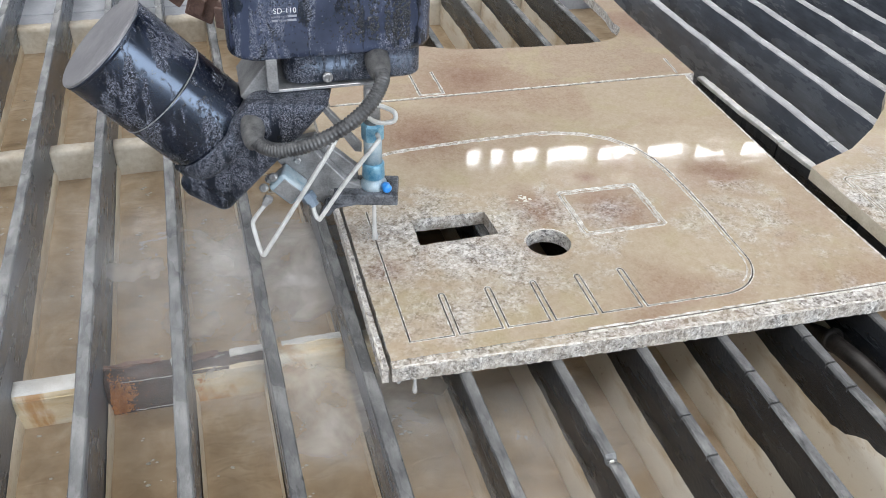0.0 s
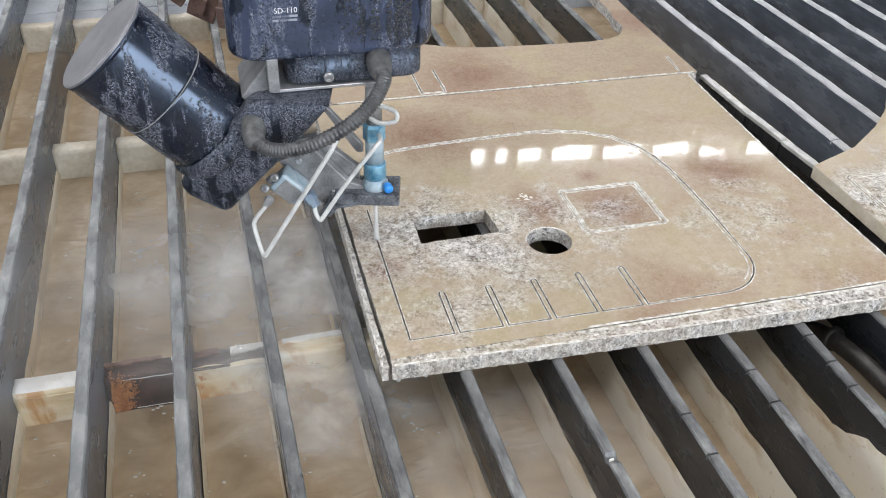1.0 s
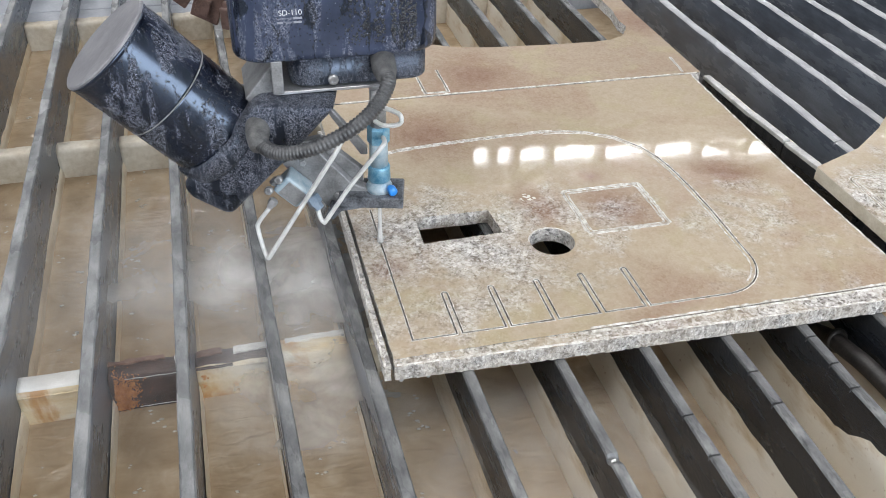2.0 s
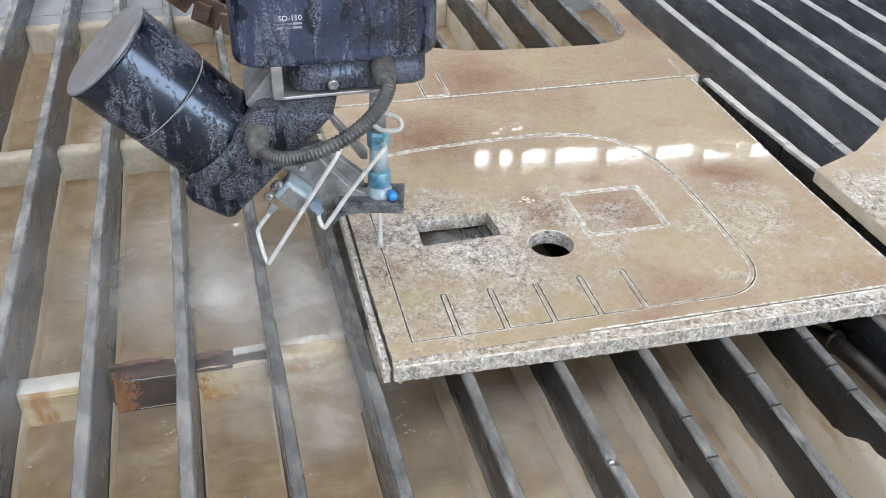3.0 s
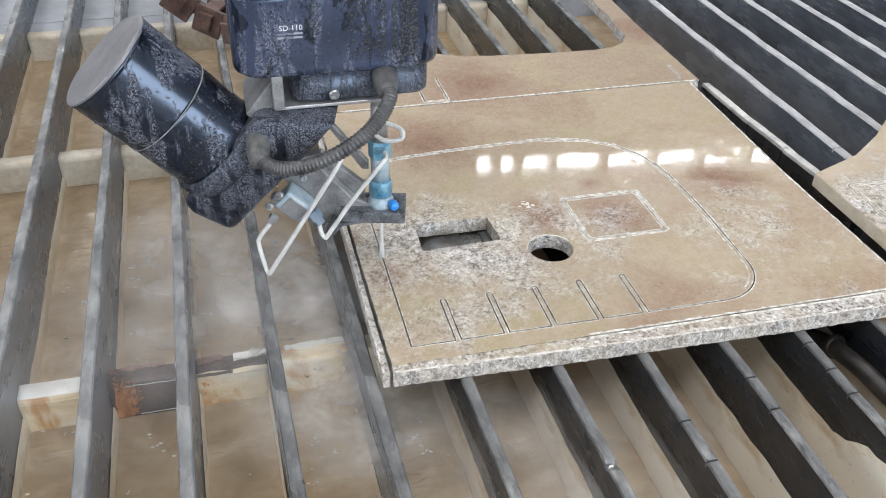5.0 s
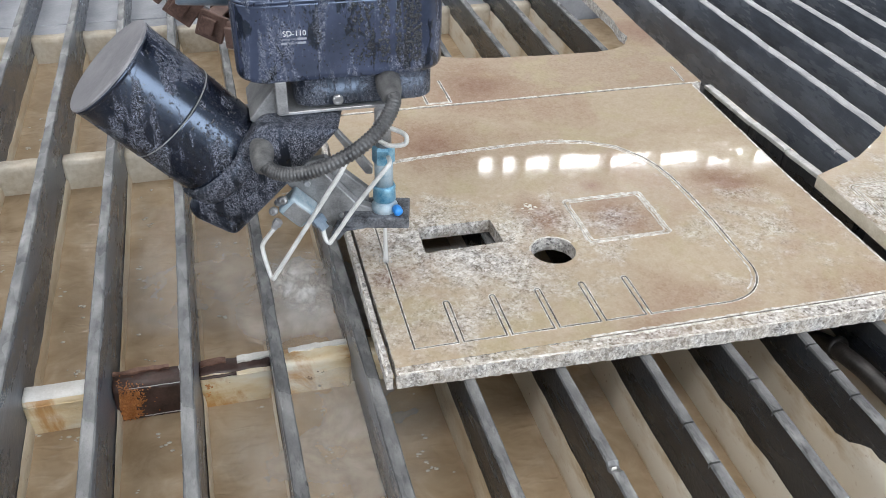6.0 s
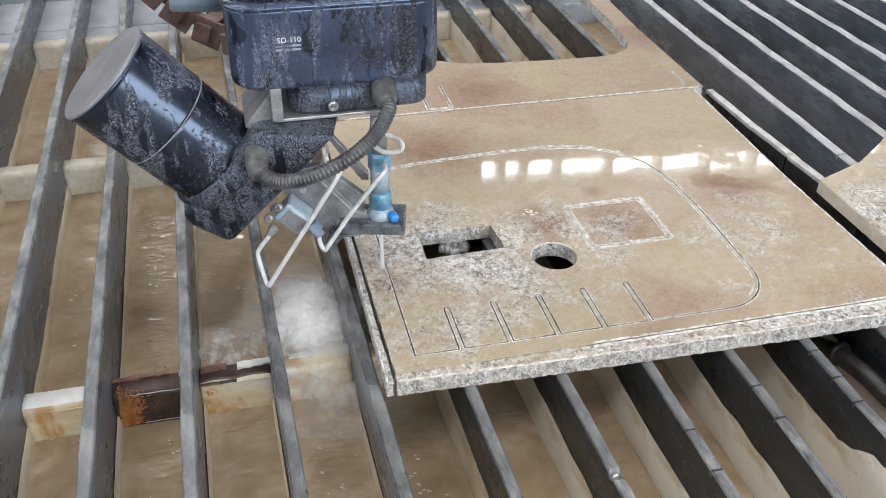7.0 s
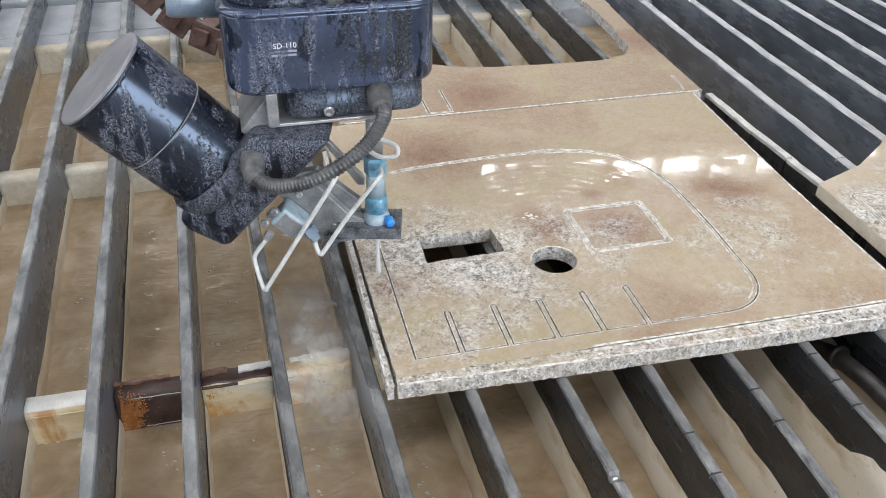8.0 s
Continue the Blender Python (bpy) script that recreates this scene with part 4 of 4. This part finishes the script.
    put("nozzle_block", bm, BLOCK, "scuffed black holder block")
    bm = bmesh.new()
    prism(bm, [(-0.0300, 0.0590), (-0.0120, 0.0590), (-0.0270, 0.0560), (-0.0330, 0.0480), (-0.0400, 0.0500), (-0.0340, 0.0620)], -0.014, -0.006, 0.001)
    put("block_foot", bm, BLOCK)
    bm = bmesh.new()
    lathe(bm, [(0.0090, 0.0670), (0.0095, 0.0685), (0.0095, 0.0715), (0.0082, 0.0735), (0.0076, 0.0760)], None, 28)
    put("nozzle_base", bm, PALE_BLUE, "", True)
    bm = bmesh.new()
    lathe(bm, [(0.0078, 0.0760), (0.0084, 0.0770), (0.0080, 0.0840), (0.0082, 0.0870), (0.0074, 0.0885)], None, 28)
    put("nozzle_collar", bm, BLUE, "", True)
    bm = bmesh.new()
    lathe(bm, [(0.0066, 0.0885), (0.0066, 0.1060), (0.0062, 0.1070)], None, 28)
    put("nozzle_tube", bm, PALE_BLUE, "", True)
    bm = bmesh.new()
    lathe(bm, [(0.0078, 0.1070), (0.0080, 0.1080), (0.0080, 0.1180), (0.0066, 0.1200)], None, 6)
    put("nozzle_nut", bm, BLUE)
    bm = bmesh.new()
    lathe(bm, [(0.0058, 0.1200), (0.0056, 0.1470)], None, 20)
    put("supply_pipe", bm, DULL, "", True)
    bm = bmesh.new()
    lathe(bm, [(0.0028, 0.0), (0.0034, 0.001), (0.0034, 0.006), (0.0024, 0.0072)], along((0.0085, -0.005, 0.0715), (0.0125, -0.016, 0.0715)), 18)
    put("knob", bm, BLUE_KNOB, "small bright blue knob", True)
    bm = bmesh.new()
    lathe(bm, [(0.0034, 0.0585), (0.0034, 0.0540), (0.0022, 0.0520)], None, 18)
    put("nozzle_tip", bm, STEEL, "", True)
    # valve body, nuts and bent tubes
    tilt = pose(-0.0602, -0.014, 0.0765, 0, 43, 0)
    bm = bmesh.new()
    box(bm, (-0.0108, -0.0085, -0.0085), (0.0108, 0.0085, 0.0085), 0.0024, tilt, 3)
    valve = put("valve_body", bm, PALE_BLUE, "pale blue valve block", True)
    bm = bmesh.new()
    box(bm, (-0.0070, -0.0092, -0.0066), (0.0090, -0.0080, 0.0062), 0.0005, tilt)
    put("valve_plate", bm, DULL, "", False, True, valve)
    for p in ((-0.0685, -0.020, 0.0862), (-0.0760, -0.020, 0.0772)):
        bm = bmesh.new()
        lathe(bm, [(0.0028, 0.0), (0.0031, 0.0006), (0.0031, 0.0034), (0.0022, 0.0042), (0.0014, 0.0042), (0.0012, 0.0030)], along(p, Vector(p) + Vector((-0.2, -1, 0.3))), 12)
        put("valve_bolt", bm, DULL, "", False, True, valve)
    for p, q, r in (((-0.0470, -0.022, 0.0740), (-0.0410, -0.024, 0.0650), 0.0052), ((-0.0735, -0.020, 0.0690), (-0.0775, -0.021, 0.0630), 0.0034), ((-0.0740, -0.016, 0.0800), (-0.0715, -0.017, 0.0850), 0.0030)):
        bm = bmesh.new()
        L = (Vector(q) - Vector(p)).length
        lathe(bm, [(r * 0.9, 0), (r, 0.0006), (r, L * 0.6), (r * 0.7, L * 0.62), (r * 0.7, L)], along(p, q), 6)
        put("fitting", bm, PIPE_BLUE if r > 0.005 else STEEL)
    for pts in ([(-0.0100, 0.006, 0.1150), (-0.0215, -0.018, 0.1190), (-0.0290, -0.030, 0.1105), (-0.0530, -0.030, 0.0700), (-0.0770, -0.029, 0.0290), (-0.0805, -0.028, 0.0235), (-0.0830, -0.026, 0.0260), (-0.0870, -0.022, 0.0430), (-0.0862, -0.021, 0.0500), (-0.0775, -0.021, 0.0625)],
                [(-0.0060, 0.002, 0.1350), (0.0100, -0.010, 0.1365), (0.0165, -0.018, 0.1365), (0.0155, -0.018, 0.1305), (0.0050, -0.014, 0.1270), (-0.0040, -0.004, 0.1265)],
                [(0.0040, -0.009, 0.1150), (0.0055, -0.024, 0.1190), (0.0010, -0.030, 0.1150), (-0.0180, -0.030, 0.0880), (-0.0350, -0.030, 0.0605), (-0.0378, -0.030, 0.0575), (-0.0405, -0.028, 0.0600), (-0.0425, -0.024, 0.0660)]):
        bm = bmesh.new()
        sweep(bm, smooth_path(pts, 70), 0.00165, 12)
        put("bent_tube", bm, TUBE, "bent white steel tube", True)
    # pipe stub at the back of the casing
    bm = bmesh.new()
    lathe(bm, [(0.0105, 0.0), (0.0115, 0.002), (0.0115, 0.034), (0.009, 0.036)], along((-0.126, 0.075, 0.213), (-0.086, 0.075, 0.210)), 24)
    put("pipe_stub", bm, PIPE_BLUE, "blue-grey pipe stub", True, False)
    return head


HEAD_AT = (0.0, 0.122, 0.0)
head = cutting_head()


def cable_chain():
    """Hangs behind the casing and rides with it."""
    chain = new("cable_chain")
    chain.parent = head
    tagged(chain, "brown plastic cable chain")
    pts = smooth_path([(-0.190, 0.170, 0.255), (-0.164, 0.170, 0.215), (-0.138, 0.170, 0.184), (-0.110, 0.165, 0.160), (-0.080, 0.150, 0.150), (-0.050, 0.115, 0.160), (-0.04, 0.086, 0.190)], 9)
    for k, (p, q) in enumerate(zip(pts, pts[1:])):
        d = q - p
        m = Matrix.Translation(p) @ pose(0, 0, 0, 0, -math.degrees(math.atan2(d.z, math.hypot(d.x, d.y))), math.degrees(math.atan2(d.y, d.x)))
        bm = bmesh.new()
        L = d.length
        for y in (-0.014, 0.011):
            box(bm, (-0.002, y, -0.0115), (L * 0.80, y + 0.003, 0.0115), 0.001, m)
        box(bm, (L * 0.14, -0.012, 0.0080), (L * 0.58, 0.012, 0.0108), 0.0008, m)
        box(bm, (L * 0.14, -0.012, -0.0108), (L * 0.58, 0.012, -0.0080), 0.0008, m)
        box(bm, (L * 0.04, -0.0170, -0.007), (L * 0.5, -0.0135, 0.007), 0.001, m)
        part("link", bm, CHAIN, chain)
    bm = bmesh.new()
    sweep(bm, smooth_path([Vector(p) for p in pts], 60), 0.006, 10)
    part("cable", bm, HOSE, chain)


cable_chain()


# ---------------------------------------------------------------- water drops on the head
def scatter_drops(name, spots):
    """Half-round drops, at (place, normal, radius)."""
    bm = bmesh.new()
    for p, n, r in spots:
        q = n.to_track_quat("Z", "Y").to_matrix().to_4x4()
        a = random.uniform(0, 6.28)
        rings = []
        for rr, h in ((1.0, 0.0), (0.75, 0.34), (0.3, 0.48)):
            rings.append([bm.verts.new(p + q @ Vector((r * rr * math.cos(a + k * 1.047), r * rr * math.sin(a + k * 1.047) * random.uniform(0.8, 1.6), r * h))) for k in range(6)])
        for u, w in zip(rings, rings[1:]):
            for k in range(6):
                bm.faces.new((u[k], u[(k + 1) % 6], w[(k + 1) % 6], w[k]))
        bm.faces.new(rings[-1])
    ob = part(name, bm, DROP, head, "beads of splashed water", True)
    ob["kind"] = "stuff"
    return ob


def head_drops():
    spots = []
    while len(spots) < 1150:            # casing front, thicker to one side
        x = random.uniform(-0.078, 0.030)
        dense = 0.10 + 0.9 * min(1.0, max(0.0, (x + 0.02) / 0.04))
        streak = noise.noise((x * 190.0, 3.0, 0.0)) > -0.1
        if random.random() < dense and (streak or x < -0.01):
            spots.append((Vector((x, -0.0003, random.uniform(0.180, 0.222))), Vector((0, -1, 0.0)), random.choice((0.0004, 0.0005, 0.0007)) * (0.8 if x < -0.02 else random.choice((0.9, 1.2, 1.5)))))
    g = pose(0, 0, 0, 0, 0, TURN)
    m = g @ along((-0.1115, 0.0, 0.1120), Vector((-0.1115, 0.0, 0.1120)) + AXIS)
    toward = (m.to_3x3().inverted() @ Vector((0.1, -0.85, 0.5))).normalized()
    a0 = math.atan2(toward.y, toward.x)
    for k in range(900):
        a = a0 + random.gauss(0.0, 0.75)
        h = random.uniform(0.008, 0.092)
        if noise.noise((a * 2.5, h * 40.0, 5.0)) < -0.15 and random.random() < 0.8:
            continue
        n = Vector((math.cos(a), math.sin(a), 0))
        spots.append((m @ (n * 0.0357 + Vector((0, 0, h))), (m.to_3x3() @ n), random.choice((0.0003, 0.0004, 0.0005, 0.0007))))
    scatter_drops("water_bead", spots)


head_drops()


def water_jet():
    """The jet from the nozzle to the stone, with the splash at its foot."""
    jet = new("water_jet")
    tagged(jet, "thin white water jet hitting the stone", "water jet")
    bm = bmesh.new()
    lathe(bm, [(0.0014, 0.0525), (0.0017, 0.045), (0.0016, 0.036), (0.0019, 0.027), (0.0026, T + 0.0003)], None, 14)
    part("stream", bm, JET, jet, "", True)
    bm = bmesh.new()
    for k in range(60):
        a, d = random.uniform(0, 6.28), abs(random.gauss(0, 0.004))
        bmesh.ops.create_icosphere(bm, subdivisions=1, radius=random.uniform(0.0002, 0.0006), matrix=Matrix.Translation((d * math.cos(a), d * math.sin(a), T + 0.0003 + max(0, random.gauss(0.0005, 0.001)))))
    part("splash", bm, JET, jet, "", True)["kind"] = "stuff"
    return jet


jet = water_jet()


# ---------------------------------------------------------------- mist and foam
def mist(radius, density, flat=0.7, white=0.55, fine=1.5, tilt=0.0, layers=(0.1,)):
    """A loose cloud of thin, ragged sheets of fine spray."""
    bm = bmesh.new()
    m = pose(0, 0, 0, tilt, 0, 0)
    for k, z in enumerate(layers):
        r = math.sqrt(1 - z * z) * 1.02
        off = Vector((random.uniform(-0.08, 0.08), random.uniform(-0.08, 0.08), z))
        rows = []
        for j in range(7):
            row = []
            for i in range(20):
                a = 2 * math.pi * i / 20
                p = Vector((r * j / 6 * math.cos(a), r * j / 6 * math.sin(a), 0)) + off
                p.z += 0.16 * noise.noise(p * 2.3 + Vector((k, radius * 50, 0)))
                row.append(bm.verts.new(m @ p))
            rows.append(row)
        for u, w in zip(rows, rows[1:]):
            for i in range(20):
                bm.faces.new((u[i], u[(i + 1) % 20], w[(i + 1) % 20], w[i]))
    bmesh.ops.remove_doubles(bm, verts=bm.verts, dist=1e-5)
    ob = new("mist", finish(bm, "mist", mist_material(density, white, fine), True))
    ob.scale = (radius, radius, radius * flat)
    ob.visible_shadow = False
    return tagged(ob, "drifting white mist of fine cutting spray", "mist", "mist over the water", "stuff")


def mist_material(density, white, fine):
    m = bpy.data.materials.new("spray_mist")
    m.use_nodes = True
    nt = m.node_tree
    nt.nodes.clear()
    out = nt.nodes.new("ShaderNodeOutputMaterial")
    mix = nt.nodes.new("ShaderNodeMixShader")
    clear = nt.nodes.new("ShaderNodeBsdfTransparent")
    both = nt.nodes.new("ShaderNodeAddShader")
    d = nt.nodes.new("ShaderNodeBsdfDiffuse")
    t = nt.nodes.new("ShaderNodeBsdfTranslucent")
    d.inputs[0].default_value = (white, white, white, 1)
    t.inputs[0].default_value = (white * 0.72, white * 0.72, white * 0.72, 1)
    tc = nt.nodes.new("ShaderNodeTexCoord").outputs["Object"]
    stir = nt.nodes.new("ShaderNodeTexNoise")
    stir.inputs["Scale"].default_value, stir.inputs["Detail"].default_value = 1.4, 4.0
    nt.links.new(tc, stir.inputs["Vector"])
    push = nt.nodes.new("ShaderNodeVectorMath")
    push.operation = "MULTIPLY_ADD"
    w = 1.7 if fine > 2 else 0.9
    push.inputs[1].default_value, push.inputs[2].default_value = (w, w, 0.0), (-w / 2, -w / 2, 0.0)
    nt.links.new(stir.outputs["Color"], push.inputs[0])
    moved = nt.nodes.new("ShaderNodeVectorMath")
    moved.operation = "ADD"
    nt.links.new(tc, moved.inputs[0])
    nt.links.new(push.outputs[0], moved.inputs[1])
    ln = nt.nodes.new("ShaderNodeVectorMath")
    ln.operation = "LENGTH"
    nt.links.new(moved.outputs[0], ln.inputs[0])
    rim = nt.nodes.new("ShaderNodeVectorMath")
    rim.operation = "LENGTH"
    nt.links.new(tc, rim.inputs[0])
    fall = math_node(nt, "SUBTRACT", 1.0, ln.outputs["Value"], 0, True)
    fall = math_node(nt, "MULTIPLY", fall, math_node(nt, "MULTIPLY", math_node(nt, "SUBTRACT", 1.0, rim.outputs["Value"], 0, True), 3.0, 0, True))
    rag = noise_node(nt, tc, fine, 5, 0.56, 0.35)
    rag = ramp(nt, rag, (0.30 + 0.05 * (fine > 2), 0.05 - 0.05 * (fine > 2)), (0.66 - 0.02 * (fine > 2), 1.0))
    a = math_node(nt, "MULTIPLY", math_node(nt, "MULTIPLY", math_node(nt, "POWER", fall, 0.9), rag), density * 1.25, 0, True)
    nt.links.new(d.outputs[0], both.inputs[0])
    nt.links.new(t.outputs[0], both.inputs[1])
    nt.links.new(a, mix.inputs[0])
    nt.links.new(clear.outputs[0], mix.inputs[1])
    nt.links.new(both.outputs[0], mix.inputs[2])
    nt.links.new(mix.outputs[0], out.inputs[0])
    return m


HAZE = [((-0.060, 0.140, -0.026), 0.095, 0.60), ((-0.150, 0.190, -0.028), 0.100, 0.34), ((-0.050, 0.010, -0.028), 0.090, 0.42), ((0.040, -0.070, -0.030), 0.105, 0.22), ((0.130, -0.095, -0.030), 0.095, 0.14), ((-0.125, 0.100, -0.026), 0.095, 0.30), ((-0.170, 0.080, 0.014), 0.200, 0.10)]
hazes = [(at, mist(r, 1.6 * d)) for at, r, d in HAZE]
hazes.append(((0.064, 0.121, 0.0035), mist(0.040, 0.75, 0.25)))
# each burst: where it stands, its radius, density, whiteness, and when it peaks
BURSTS = [((-0.062, 0.120, -0.022), 0.056, 1.0, 0.50, (1.65, 4.6, 6.15, 6.85)),
          ((-0.040, 0.128, -0.014), 0.044, 1.4, 0.62, (6.15, 6.82)),
          ((-0.062, 0.106, -0.024), 0.043, 1.3, 0.60, (6.22, 6.86)),
          ((-0.038, 0.092, -0.030), 0.042, 1.2, 0.58, (6.28, 6.80)),
          ((-0.060, 0.138, -0.022), 0.034, 1.2, 0.58, (4.52, 6.06)),
          ((-0.075, 0.125, -0.032), 0.058, 0.9, 0.42, (7.5,)),
          ((-0.032, 0.100, -0.030), 0.046, 0.9, 0.44, (7.6,)),
          ((-0.118, 0.118, -0.030), 0.032, 1.2, 0.56, (4.25, 6.8)),
          ((-0.045, 0.045, -0.040), 0.062, 0.9, 0.40, (6.3, 7.0, 7.9)),
          ((-0.050, 0.105, -0.034), 0.056, 0.85, 0.42, (7.05, 7.9)),
          ((-0.100, 0.100, -0.040), 0.046, 1.0, 0.45, (7.15,)),
          ((0.058, 0.120, 0.016), 0.015, 1.0, 0.50, (7.05,)),
          ((0.082, 0.126, 0.022), 0.010, 1.5, 0.60, (7.2,))]
bursts = [(at, when, mist(r, 0.8 * d, 0.85, w, 2.3, 35.0, (0.0,))) for at, r, d, w, when in BURSTS]


def foam(x0, x1, y0, y1, count):
    """Small bubbles and flecks on the water between two slats."""
    bm = bmesh.new()
    for k in range(count):
        cx, cy = random.uniform(x0, x1), random.uniform(y0, y1)
        for j in range(random.choice((1, 1, 2, 4))):
            p = Vector((cx + random.gauss(0, 0.002), cy + random.gauss(0, 0.0015), 0.0))
            r = random.uniform(0.0005, 0.0014)
            bmesh.ops.create_icosphere(bm, subdivisions=1, radius=r, matrix=Matrix.Translation(p) @ Matrix.Diagonal((1.6, 1.0, 0.35, 1)))
    ob = part("foam", bm, FOAM, None, "", True)
    return tagged(ob, "pale foam flecks drifting on the murky water", "foam", "foam on the water", "stuff")


foams = [foam(a + 0.012, b - 0.012, -0.28, 0.62, 45) for a, b in zip(SLATS[2:8], SLATS[3:9])]


def water_drip(x, y):
    bm = bmesh.new()
    lathe(bm, [(0.0004, 0.0), (0.0009, -0.003), (0.0012, -0.008), (0.0019, -0.013), (0.0017, -0.0155), (0.0006, -0.0168)], None, 10)
    ob = part("water_drip", bm, JET, None, "", True)
    return tagged(ob, "milky water drip falling from the slab edge", "water drip", "drips")


drips = [((-0.001, -0.0190), 0.0, water_drip(0, 0)), ((-0.012, -0.0190), 3.45, water_drip(0, 0)), ((0.006, -0.0190), 4.45, water_drip(0, 0))]


def water_ripple(cx, cy, rx, ry, wave, amp, skew):
    """Rings running out over the wet film where a drop has fallen; they fade to nothing at the rim."""
    bm = bmesh.new()
    nr, na = 64, 56
    rows = []
    for j in range(1, nr + 1):
        f = j / nr
        row = []
        for i in range(na):
            a = 2 * math.pi * i / na
            dx, dy = rx * f * math.cos(a), ry * f * math.sin(a)
            d = math.hypot(dx + skew[0], dy + skew[1])
            z = amp * math.sin(2 * math.pi * d / wave) * (1 - f * f) * (1.0 + 0.8 * noise.noise((dx * 60, dy * 60, cx * 9)))
            row.append(bm.verts.new((cx + dx, cy + dy, T + 0.0005 * (1 - f * f) - 0.0001 + z)))
        rows.append(row)
    bm.faces.new(rows[0])
    for u, w in zip(rows, rows[1:]):
        for i in range(na):
            bm.faces.new((u[i], w[i], w[(i + 1) % na], u[(i + 1) % na]))
    ob = part("water_ripple", bm, SLAB_TOP, None, "", True)
    return tagged(ob, "ring ripples in the slurry film on the slab", "ripples", "ripples on the slab", "stuff")


ripples = [((2.75, 3.15, 3.3), water_ripple(0.120, 0.281, 0.060, 0.021, 0.0058, 0.00022, (0.02, 0.05))),
           ((6.46, 6.54, 6.62), water_ripple(0.180, 0.206, 0.040, 0.036, 0.0075, 0.00012, (0.0, 0.0))),
           ((7.9, 7.95, 8.0), water_ripple(0.165, 0.203, 0.085, 0.038, 0.0100, 0.00013, (0.02, 0.10)))]


# ---------------------------------------------------------------- motions
def travel(t):
    """The head cuts towards the operator for six seconds, then turns to the left."""
    return (-0.0033 * max(0.0, t - 6.0), -0.00335 * min(t, 6.0))


def motions():
    times = (0.0, 1.0, 2.0, 3.0, 4.0, 5.0, 5.8, 6.0, 6.2, 7.0, 8.0)
    for thing, (x, y, z) in ((head, HEAD_AT), (jet, HEAD_AT)):
        walk(thing, [(t, pose(x + travel(t)[0], y + travel(t)[1], z)) for t in times])

    (x, y, z), ob = hazes[-1]
    walk(ob, [(t, pose(x + 0.003 * math.sin(1.9 * t), y + 0.003 * math.cos(2.3 * t), z - sink, 0, 0, 14 * t)) for t, sink in ((0.0, 0.05), (1.5, 0.045), (2.6, 0.0), (3.5, 0.0), (4.5, 0.0), (5.9, 0.004), (6.4, 0.06), (7.2, 0.06), (8.0, 0.06))])
    for k, ((x, y, z), ob) in enumerate(hazes[:-1]):
        walk(ob, [(t, pose(x + 0.012 * math.sin(1.3 * t + k), y + 0.014 * math.cos(0.9 * t + 2 * k), z + 0.006 * math.sin(1.1 * t + k) - (0.12 * min(1.0, max(0.0, t - 5.0)) if k in (3, 4, 5, 6) else 0.12 * min(1.0, max(0.0, (t - 5.7) / 1.3))), 0, 0, 9 * t + 40 * k)) for t in (0.0, 1.0, 2.0, 3.0, 4.0, 5.0, 6.0, 7.0, 8.0)])
    for (x, y, z), when, ob in bursts:
        low = WATER - 0.07
        rows = [(0.0, pose(x, y, low))]
        for w in when:
            if w - 0.3 > rows[-1][0]:
                rows.append((w - 0.3, pose(x, y, low)))
            rows += [(w - 0.05, pose(x, y, z, 0, 0, 12)), (w + 0.12, pose(x - 0.004, y - 0.006, z + 0.004, 0, 0, 18)), (w + 0.38, pose(x - 0.01, y - 0.02, low, 0, 0, 30))]
        rows = [r for r in rows if r[0] < 8.0]
        walk(ob, rows + [(8.0, rows[-1][1])])
    for (up, hold, gone), ob in ripples:
        low, high = pose(0, 0, -0.004), pose(0, 0, 0)
        rows = [(0.0, low), (up - 0.1, low), (up, high), (hold, high)]
        walk(ob, rows + ([(gone, low), (8.0, low)] if gone < 8.0 else [(8.0, high)]))
    for k, ob in enumerate(foams):
        walk(ob, [(t, pose(0.006 * math.sin(1.7 * t + k), 0.010 * math.sin(0.8 * t + k) - 0.006 * t, WATER + 0.0002)) for t in (0.0, 0.5, 1.0, 1.5, 2.0, 3.0, 4.0, 5.0, 6.0, 6.5, 7.0, 7.5, 8.0)])
    for (x, y), when, ob in drips:
        hang, low = pose(x, y, BASE + 0.012), pose(x, y, WATER - 0.01)
        rows = [(0.0, hang), (when - 0.3, hang), (when, pose(x, y, BASE + 0.0005)), (when + 0.12, pose(x, y, BASE - 0.012)), (when + 0.3, low), (8.0, low)]
        walk(ob, rows if when else [(0.0, pose(x, y, BASE + 0.0005)), *rows[3:]])
    walk(water, [(t, pose(0.02 * math.sin(1.6 * t), 0.02 * math.cos(1.6 * t), 0)) for t in (0.0, 0.5, 1.0, 1.5, 2.0, 2.5, 3.0, 3.5, 4.0, 4.5, 5.0, 5.5, 6.0, 6.5, 7.0, 7.5, 8.0)])


motions()
